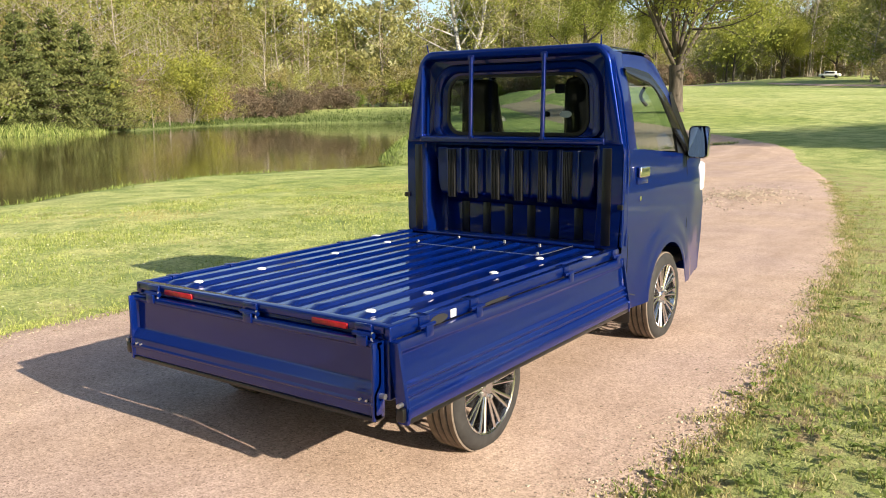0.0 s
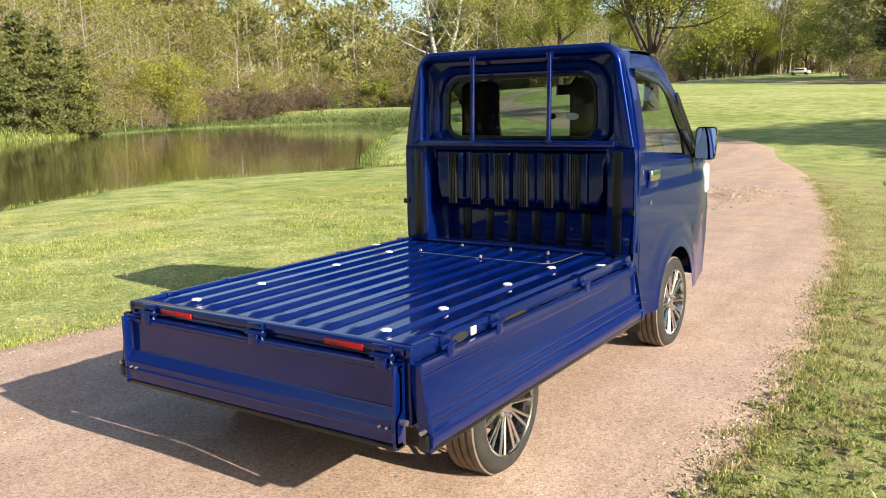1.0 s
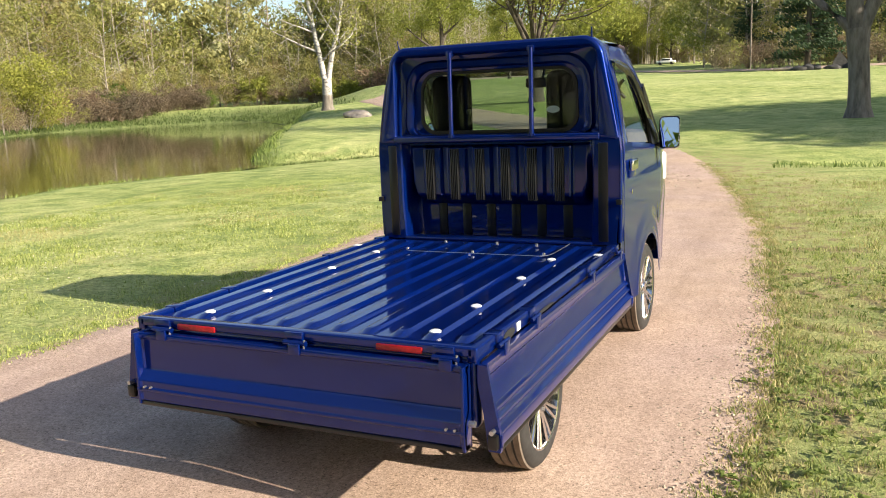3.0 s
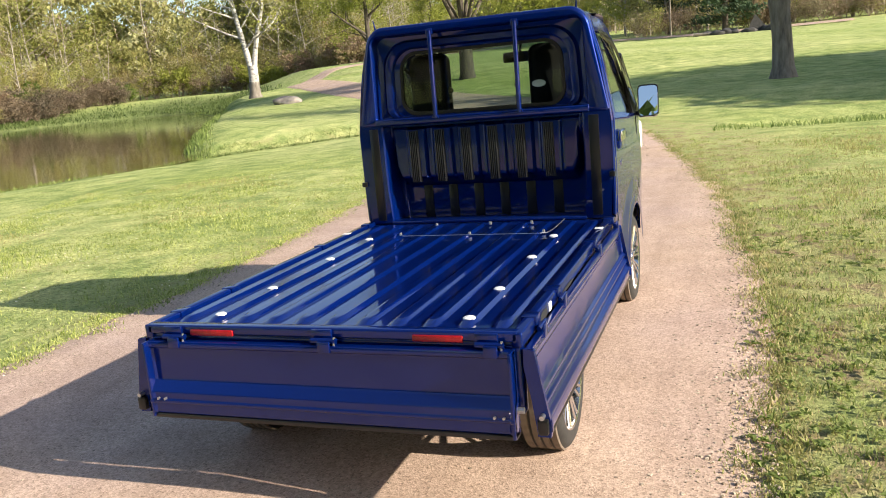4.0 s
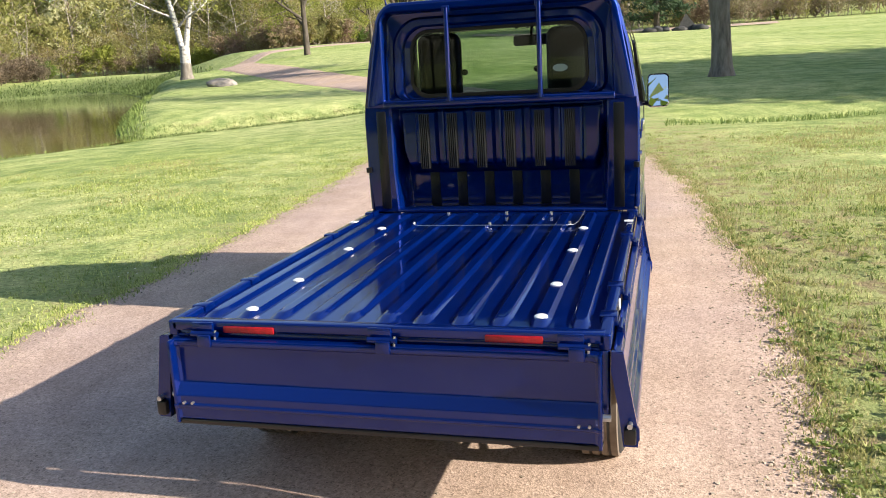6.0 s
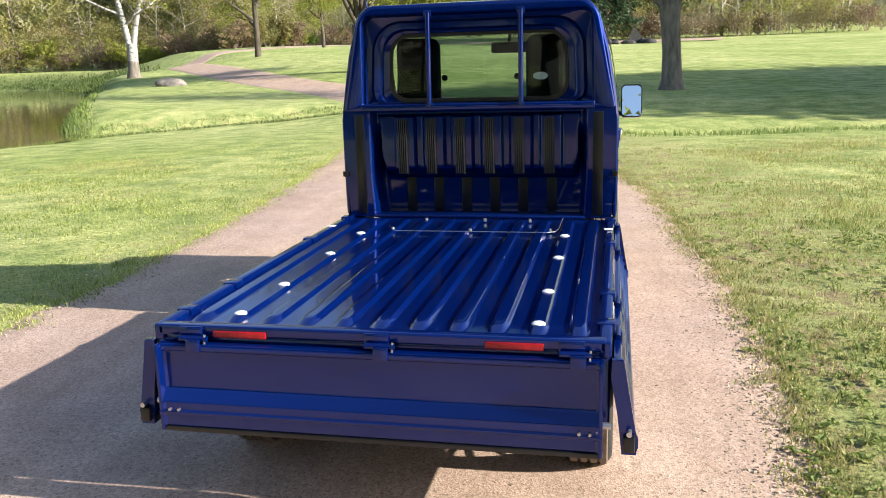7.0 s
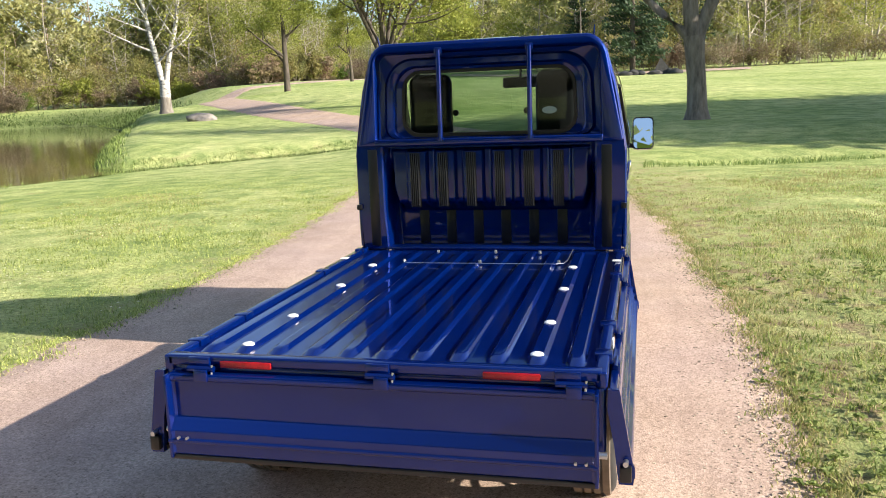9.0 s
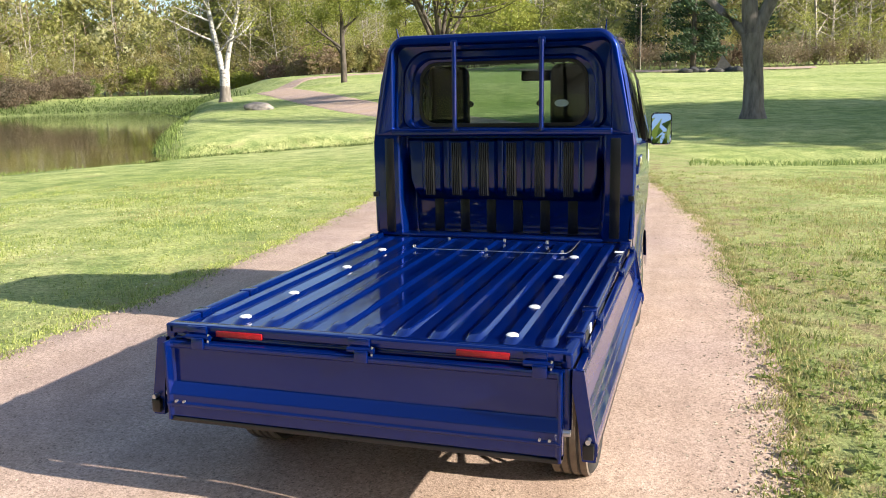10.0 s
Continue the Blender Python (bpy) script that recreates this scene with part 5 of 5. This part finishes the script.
    for lst in (bare, yell, olive, green_b, brown_b, dark_b, cedar):
        for t in lst:
            if t not in used:
                stand(t, rng.uniform(30, 80), rng.uniform(150, 170), 0, 1, B, "tree", "woods", first=True)
    for kind, spots in crowd.items():
        crowd_of(kind, spots)
    # dark rock pile with a leaning slab at the meadow's end
    pile = empty("rock_pile", "heap of dark rocks and a leaning slab round a fire pit", "rock pile")
    px, py = PIT_AT
    for k in range(12):
        bm = bmesh.new()
        bmesh.ops.create_icosphere(bm, subdivisions=2, radius=1)
        sc = Vector((rng.uniform(0.4, 0.9), rng.uniform(0.4, 0.7), rng.uniform(0.25, 0.5)))
        for v in bm.verts:
            v.co *= 1 + 0.3 * noise.noise(v.co * 1.5 + Vector((k, 0, 0)))
        x, y = px + rng.uniform(-4.5, 4), py + rng.uniform(-1, 1)
        for v in bm.verts:
            v.co = Vector((v.co.x * sc.x + x, v.co.y * sc.y + y, v.co.z * sc.z + gz(x, y) + 0.15))
        part("rock", bm, ROCK_D, pile)
    z = gz(px, py)
    part("slab", loft([[(px - 0.2, py, z - 0.2), (px + 2.6, py + 0.5, z - 0.2), (px + 0.9, py + 0.3, z + 2.0)], [(px - 0.2, py + 0.7, z - 0.2), (px + 2.6, py + 1.1, z - 0.2), (px + 0.9, py + 0.8, z + 2.0)]], cap=True), ROCK_D, pile, "dark leaning slab")
    part("log", cyl((px - 6, py, gz(px - 6, py) + 0.2), (px - 2.5, py + 0.3, gz(px - 2.5, py) + 0.2), 0.22, 0.18, 10), BARK, pile)
    # parked car far off
    car = empty("car", "small white car parked far off across the meadow", "car")
    cx, cy = CAR_AT
    z = gz(cx, cy)
    part("car_body", box((cx - 2.2, cy - 0.85, z + 0.35), (cx + 2.2, cy + 0.85, z + 0.95), 0.2, seg=3), WHITE, car)
    part("car_cabin", box((cx - 1.1, cy - 0.75, z + 0.9), (cx + 1.3, cy + 0.75, z + 1.5), 0.25, seg=3), WHITE, car)
    part("car_window", box((cx - 0.9, cy - 0.77, z + 1.0), (cx + 1.1, cy - 0.72, z + 1.35), 0.02), DARK, car)
    for dx in (-1.35, 1.35):
        for dy in (-0.8, 0.8):
            part("car_wheel", cyl((cx + dx, cy + dy - 0.1, z + 0.32), (cx + dx, cy + dy + 0.1, z + 0.32), 0.32, n=16), TYRE, car)
    # boulder by the birch
    bm = bmesh.new()
    bmesh.ops.create_icosphere(bm, subdivisions=4, radius=1)
    for v in bm.verts:
        n = 1 + 0.25 * noise.noise(v.co * 1.3) + 0.08 * noise.noise(v.co * 4)
        v.co = Vector((v.co.x * 0.95 * n, v.co.y * 0.55 * n, v.co.z * 0.36 * n))
    b = mesh_ob("boulder", bm, ROCK)
    b.location = (*BOULDER_AT, gz(*BOULDER_AT) + 0.06)
    tagged(b, "grey rounded boulder lying in the grass", "boulder")


plant()


def build_distance():
    """An added backdrop of woods that glows like haze, a track along the meadow's end and a utility pole."""
    def ridge(u, v):
        a = radians(-88 + 128 * u)
        r = 300 - 60 * smooth01(0.55, 0.9, u)
        crown = 17 + 4.0 * noise.noise((u * 40, 3, 0)) + 2.5 * noise.noise((u * 160, 7, 0))
        z = -2 + crown * 1.55 * v
        r += 5 * noise.noise((u * 220, v * 6, 1)) + 9 * v
        return (r * math.sin(a), r * math.cos(a), z + gz(r * math.sin(a), r * math.cos(a)))

    m, t, b = material("haze_glow_woods")
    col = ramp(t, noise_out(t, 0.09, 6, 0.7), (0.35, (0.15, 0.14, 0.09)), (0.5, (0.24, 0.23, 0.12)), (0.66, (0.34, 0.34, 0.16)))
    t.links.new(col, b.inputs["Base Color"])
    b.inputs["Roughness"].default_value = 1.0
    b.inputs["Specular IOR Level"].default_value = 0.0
    # emission imitates bright haze; woods give off no light
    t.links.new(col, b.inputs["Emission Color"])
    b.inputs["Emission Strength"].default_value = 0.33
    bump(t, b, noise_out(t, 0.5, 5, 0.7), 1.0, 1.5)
    tagged(mesh_ob("backdrop", grid(420, 14, ridge), m, smooth=False), "added backdrop of far woods, glowing to stand for haze", "woods", kind="structure")
    bm = bmesh.new()
    line = spline([(-33, 146), (-20, 124), (-9, 110), (2, 106.5), (14, 106)], 1.0)
    rows = []
    for p in line:
        rows.append([(p.x, p.y - 0.9, gz(p.x, p.y - 0.9) + 0.10), (p.x, p.y, gz(p.x, p.y) + 0.24), (p.x, p.y + 1.6, gz(p.x, p.y + 1.6) + 0.28)])
    loft(rows, bm, closed=False)
    tagged(mesh_ob("track", bm, GRAVEL), "pale gravel track along the far end of the meadow", "gravel track", kind="structure")
    px, py = -7.8, 117.5
    z = gz(px, py)
    pole = empty("utility_pole", "weathered wooden utility pole with a crossarm among the trees", "utility pole", at=(px, py, z))
    part("post", cyl((0, 0, -0.5), (0, 0, 9.2), 0.13, 0.09, 12), BARK, pole)
    part("crossarm", box((-0.75, -0.07, 8.62), (0.75, 0.07, 8.74), 0.02), BARK, pole)
    for x in (-0.65, 0.65):
        part("insulator", cyl((x, 0, 8.76), (x, 0, 8.94), 0.06, 0.04, 8), WHITE, pole)


build_distance()


# ---- grass ----
def blades(name, xs, ys, zs, height, width, mat, label, seed=1):
    """Many small bent blades as one sheet of triangles."""
    q = np.random.RandomState(seed)
    n = len(xs)
    a = q.uniform(0, 2 * np.pi, n)
    h = height * q.uniform(0.5, 1.3, n)
    w = width * q.uniform(0.6, 1.3, n)
    lean = q.uniform(0.1, 0.9, n) * h
    b = q.uniform(0, 2 * np.pi, n)
    dx, dy = np.cos(a) * w, np.sin(a) * w
    lx, ly = np.cos(b) * lean, np.sin(b) * lean
    base = np.stack([xs, ys, zs - 0.01], -1)
    v = np.empty((n, 5, 3))
    v[:, 0] = base + np.stack([-dx, -dy, 0 * h], -1)
    v[:, 1] = base + np.stack([dx, dy, 0 * h], -1)
    v[:, 2] = base + np.stack([dx * 0.8 + lx * 0.4, dy * 0.8 + ly * 0.4, h * 0.62], -1)
    v[:, 3] = base + np.stack([-dx * 0.8 + lx * 0.4, -dy * 0.8 + ly * 0.4, h * 0.62], -1)
    v[:, 4] = base + np.stack([lx, ly, h * 0.95], -1)
    i = np.arange(n)[:, None] * 5
    me = bpy.data.meshes.new(name)
    quads, tris = (i + np.array([[0, 1, 2, 3]])), (i + np.array([[3, 2, 4]]))
    me.from_pydata(v.reshape(-1, 3).tolist(), [], quads.tolist() + tris.tolist())
    me.materials.append(mat)
    return tagged(new(name, me), label, "grass", kind="stuff")


def scatter(n, x0, x1, y0, y1, seed, power=1.0):
    q = np.random.RandomState(seed)
    return q.uniform(x0, x1, n), y0 + (y1 - y0) * q.uniform(0, 1, n) ** power


def patchy(x, y, s, seed):
    return np.array([noise.noise((a * s, b * s, seed)) for a, b in zip(x, y)])


def keep_off_path(x, y, extra=0.0):
    d = path_d(x, y)
    e = np.array([edge_wob(b, 1 if a > m else -1) for a, b, m in zip(x, y, path_x(y))])
    return d > 2.03 + e + extra + 0.05 * np.sin(y * 17 + x * 3)


def build_grass():
    for name, x0, x1, n, seed in (("near_lawn", -11.5, -2.5, 85000, 1), ("verge_lawn", -1.2, 7.5, 30000, 2)):
        x, y = scatter(n, x0, x1, -1.2, 16, seed, 1.45)
        k = keep_off_path(x, y) & (np.random.RandomState(seed + 40).uniform(0, 1, n) > sm(8, 16, y)) & (np.abs(x + 0.6) < 10.5 - 2.5 * sm(0, 9, np.abs(x * 3 + y * 2) % 9))
        x, y = x[k], y[k]
        p = patchy(x, y, 0.9, seed)
        k = p > -0.28 - 0.3 * (np.random.RandomState(seed).uniform(0, 1, len(p)))
        x, y, p = x[k], y[k], p[k]
        dry = (patchy(x, y, 0.45, seed + 20) > (0.25 if seed == 1 else -0.08))
        for pick, mat, lab in ((~dry, BLADE, "short fresh green lawn grass blades"), (dry, BLADE_DRY, "sunburnt yellowish lawn grass blades")):
            blades("grass", x[pick], y[pick], ground_z(x[pick], y[pick]), 0.030 + 0.014 * np.clip(p[pick], 0, 1), 0.0042, mat, lab, seed)
    # tufts: many blades from one root
    for x0, x1, y1, n, per, size, high, mat, level, seed, lab in (
            (-0.6, 7.0, 13, 3000, 16, 0.035, 0.036, BLADE, -0.10, 31, "green grass tufts in the dry verge"),
            (-0.6, 6.5, 12, 3600, 14, 0.030, 0.034, BLADE_DRY, -0.3, 32, "yellowish grass tufts in the dry verge"),
            (1.15, 4.5, 8, 1000, 16, 0.035, 0.04, WEED, 0.0, 33, "dark green tufts along the edge of the drive"),
            (2.0, 6.5, 13, 900, 18, 0.075, 0.075, BLADE_DRY, 0.0, 36, "taller pale grass clumps in the verge"),
            (1.2, 6.0, 12, 1100, 16, 0.05, 0.05, WEED, 0.05, 37, "dark green grass clumps in the verge"),
            (-10.5, -2.4, 12, 2400, 12, 0.04, 0.038, BLADE, -0.1, 34, "green grass tufts in the lawn"),
            (-9.5, -2.4, 10, 2600, 14, 0.045, 0.042, WEED, -0.05, 35, "dark green tufts in the lawn")):
        x, y = scatter(n, x0, x1, -1.0, y1, seed, 1.3)
        k = keep_off_path(x, y, -0.04) & (patchy(x, y, 0.7, seed) > level)
        x, y = x[k], y[k]
        q = np.random.RandomState(seed)
        tall = np.repeat(high * q.uniform(0.5, 1.4, len(x)), per)
        x, y = np.repeat(x, per), np.repeat(y, per)
        x, y = x + q.normal(0, size, len(x)), y + q.normal(0, size, len(y))
        blades("grass_tufts", x, y, ground_z(x, y), tall, 0.0034, mat, lab, seed)
    # a ragged fringe where the lawn meets the drive
    for side, n, mat, seed, lab in ((1, 900, BLADE_DRY, 51, "yellowish fringe of grass along the drive"), (1, 650, WEED, 52, "green fringe of grass along the drive"),
                                    (1, 600, STRAW, 53, "straw fringe along the drive"), (-1, 900, BLADE, 54, "green fringe of grass along the drive")):
        q = np.random.RandomState(seed)
        y = -1.5 + 17 * q.uniform(0, 1, n) ** 1.3
        x = path_x(y) + side * (2.08 + np.array([edge_wob(b, side) for b in y]) + q.normal(0.05, 0.08, n))
        tall = np.repeat(0.025 * q.uniform(0.4, 1.4, n), 14)
        x, y = np.repeat(x, 14) + q.normal(0, 0.03, n * 14), np.repeat(y, 14) + q.normal(0, 0.045, n * 14)
        blades("grass_fringe", x, y, ground_z(x, y) + 0.004, tall, 0.0034, mat, lab, seed)
    # straw-coloured patches on the sunny verge
    x, y = scatter(50000, -0.8, 7, -0.9, 14, 7, 1.3)
    k = keep_off_path(x, y, -0.03) & (patchy(x, y, 0.55, 4) > -0.3)
    x, y = x[k], y[k]
    blades("dry_grass", x, y, ground_z(x, y), 0.036, 0.003, STRAW, "pale dry straw among the verge grass", 7)
    x, y = scatter(9000, -10, -2.6, -0.5, 11, 8, 1.2)
    k = keep_off_path(x, y, -0.03) & (patchy(x, y, 0.5, 8) > 0.15)
    x, y = x[k], y[k]
    blades("dry_grass", x, y, ground_z(x, y), 0.04, 0.0035, STRAW, "pale dry straw among the lawn grass", 8)
    x, y = scatter(700, -9, -2.8, -0.5, 11, 18, 1.2)
    k = keep_off_path(x, y, 0.1) & (patchy(x, y, 0.7, 18) > -0.1)
    x, y = x[k], y[k]
    q = np.random.RandomState(18)
    vs, fs = [], []
    for px, py, pz in zip(x, y, ground_z(x, y)):
        r = q.uniform(0.006, 0.012)
        i = len(vs)
        top = pz + q.uniform(0.045, 0.075)
        vs += [(px + r * math.cos(k * math.tau / 5), py + r * math.sin(k * math.tau / 5), top) for k in range(5)] + [(px, py, top + 0.006)]
        fs += [(i + k, i + (k + 1) % 5, i + 5) for k in range(5)]
    tagged(raw("flowers", vs, fs, PETAL), "tiny pale flower heads dotted over the lawn", "flowers", kind="stuff")
    # longer grass on the banks
    x, y = scatter(60000, -17, -5, 17, 27, 9)
    s = y - (20.6 + 0.40 * (x + 16.3))
    k = (s > -0.4) & (s < 0.3 + 0.15 * np.sin(x * 2))
    x, y = x[k], y[k]
    low = (s[k] < 0.05)
    # foot of the bank coloured dark, in place of the shade under it
    blades("bank_grass", x[low], y[low], ground_z(x[low], y[low]), 0.10, 0.008, SHADE_BLADE, "rough grass at the foot of the bank, coloured dark as if in shade", 9)
    blades("bank_grass", x[~low], y[~low], ground_z(x[~low], y[~low]), 0.09, 0.007, BANK, "long tufted grass along the bank", 19)
    q = np.random.RandomState(10)
    xs, ys = [], []
    shore = spline(POND[1:13], 0.5)
    for p in shore:
        far = math.hypot(p.x, p.y)
        for _ in range(70 if far < 45 else 30):
            xs.append(p.x + q.normal(0.3, 0.45)), ys.append(p.y + q.normal(0, 0.45))
    x, y = np.array(xs), np.array(ys)
    d = pond_d(x, y)
    k = (d > 0.1) & (d < 1.3)
    x, y = x[k], y[k]
    blades("bank_grass", x, y, ground_z(x, y), np.where(np.hypot(x, y) > 26, 0.17, 0.10), np.where(np.hypot(x, y) > 26, 0.016, 0.009), BANK, "long tufted grass along the pond's shore", 10)
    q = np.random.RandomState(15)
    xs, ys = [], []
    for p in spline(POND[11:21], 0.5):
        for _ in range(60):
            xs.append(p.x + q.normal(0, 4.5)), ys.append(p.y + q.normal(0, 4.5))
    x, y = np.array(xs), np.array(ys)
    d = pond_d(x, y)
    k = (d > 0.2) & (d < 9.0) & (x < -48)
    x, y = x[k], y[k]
    # dark blade colour takes the place of tree shade on this bank
    blades("bank_grass", x, y, ground_z(x, y), 0.45, 0.05, SHADE_BLADE, "long rough grass on the far bank, coloured dark to stand for tree shade", 15)
    q = np.random.RandomState(25)
    xs, ys = [], []
    for p in spline([(-68.5, 44), (-63.5, 37), (-60.5, 28), (-58, 16), (-55, 5)], 0.3):
        for _ in range(26):
            xs.append(p.x + q.normal(-0.6, 0.7)), ys.append(p.y + q.normal(0, 0.5))
    x, y = np.array(xs), np.array(ys)
    k = pond_d(x, y) > -0.5
    x, y = x[k], y[k]
    blades("reeds", x, y, ground_z(x, y), 0.55 + 0.2 * np.sin(x * 1.3 + y), 0.035, BLADE, "pale green reeds along the far shore of the pond", 25)
    x, y = scatter(22000, 0.8, 14, 13, 20, 11)
    s2 = y - (14.6 + 0.25 * x)
    k = (s2 > -0.6) & (s2 < 0.35 + 0.3 * np.sin(x * 1.7))
    x, y = x[k], y[k]
    blades("bank_grass", x, y, ground_z(x, y), 0.12, 0.008, BANK, "long grass on the lip of the ditch", 11)
    # broad-leaved weeds in the verge
    x, y = scatter(1100, 1.35, 4.2, -0.6, 5, 12, 1.3)
    k = keep_off_path(x, y, -0.05) & (patchy(x, y, 0.8, 12) > 0.0)
    x, y = x[k], y[k]
    z = ground_z(x, y)
    r = random.Random(3)
    vs, fs = [], []
    for px, py, pz in zip(x, y, z):
        for j in range(5):
            a = r.random() * math.tau
            ln = r.uniform(0.018, 0.04)
            wd = ln * 0.35
            c, s = math.cos(a), math.sin(a)
            i = len(vs)
            vs += [(px, py, pz + 0.012), (px + c * ln * 0.6 - s * wd, py + s * ln * 0.6 + c * wd, pz + 0.03), (px + c * ln * 1.3, py + s * ln * 1.3, pz + 0.024), (px + c * ln * 0.6 + s * wd, py + s * ln * 0.6 - c * wd, pz + 0.03)]
            fs.append((i, i + 1, i + 2, i + 3))
    tagged(raw("weeds", vs, fs, WEED), "low broad-leaved weeds and clover in the verge", "weeds", kind="stuff")


def build_gravel():
    r = random.Random(14)
    vs, fs = [], []
    cube = [(-1, -1, -0.6), (1, -1, -0.7), (1, 1, -0.6), (-1, 1, -0.6), (-0.6, -0.5, 0.7), (0.7, -0.6, 0.6), (0.5, 0.7, 0.75), (-0.7, 0.6, 0.6)]
    quad = [(0, 3, 2, 1), (4, 5, 6, 7), (0, 1, 5, 4), (1, 2, 6, 5), (2, 3, 7, 6), (3, 0, 4, 7)]

    chips = []

    def stone(x, y, z, s):
        i = len(vs)
        a = r.random() * math.tau
        c, sn = math.cos(a), math.sin(a)
        for p in cube:
            k = [s * q * r.uniform(0.75, 1.2) for q in p]
            vs.append((x + c * k[0] - sn * k[1], y + sn * k[0] + c * k[1], z + k[2] * 0.7))
        fs.extend([tuple(i + q for q in f) for f in quad])

    for _ in range(17000):
        y = -1.5 + 11 * r.random() ** 1.4
        c = float(path_x(y))
        side = r.random()
        if side < 0.34:
            x = c + 2.1 - abs(r.gauss(0, 0.5))
        elif side < 0.44:
            x = c - 2.1 + abs(r.gauss(0, 0.35))
        else:
            x = c + r.uniform(-2.0, 2.1)
        s = 0.0032 + 0.0042 * r.random() ** 2 + (0.005 if r.random() < 0.03 else 0)
        chips.append((x, y, 0.014, s))
    for _ in range(900):
        a, d = r.random() * math.tau, abs(r.gauss(0, 0.5))
        x, y = -1.2 + math.cos(a) * d * 1.3, 11.5 + math.sin(a) * d * 2.4
        chips.append((x, y, 0.02 + 0.03 * math.exp(-d * d * 3), r.uniform(0.006, 0.016)))
    c = np.array(chips)
    c[:, 2] += ground_z(c[:, 0], c[:, 1])
    for x, y, z, s in c.tolist():
        stone(x, y, z, s)
    tagged(raw("gravel", vs, fs, STONE), "loose stone chips along the edges of the drive", "gravel", kind="stuff")


build_grass()
build_gravel()
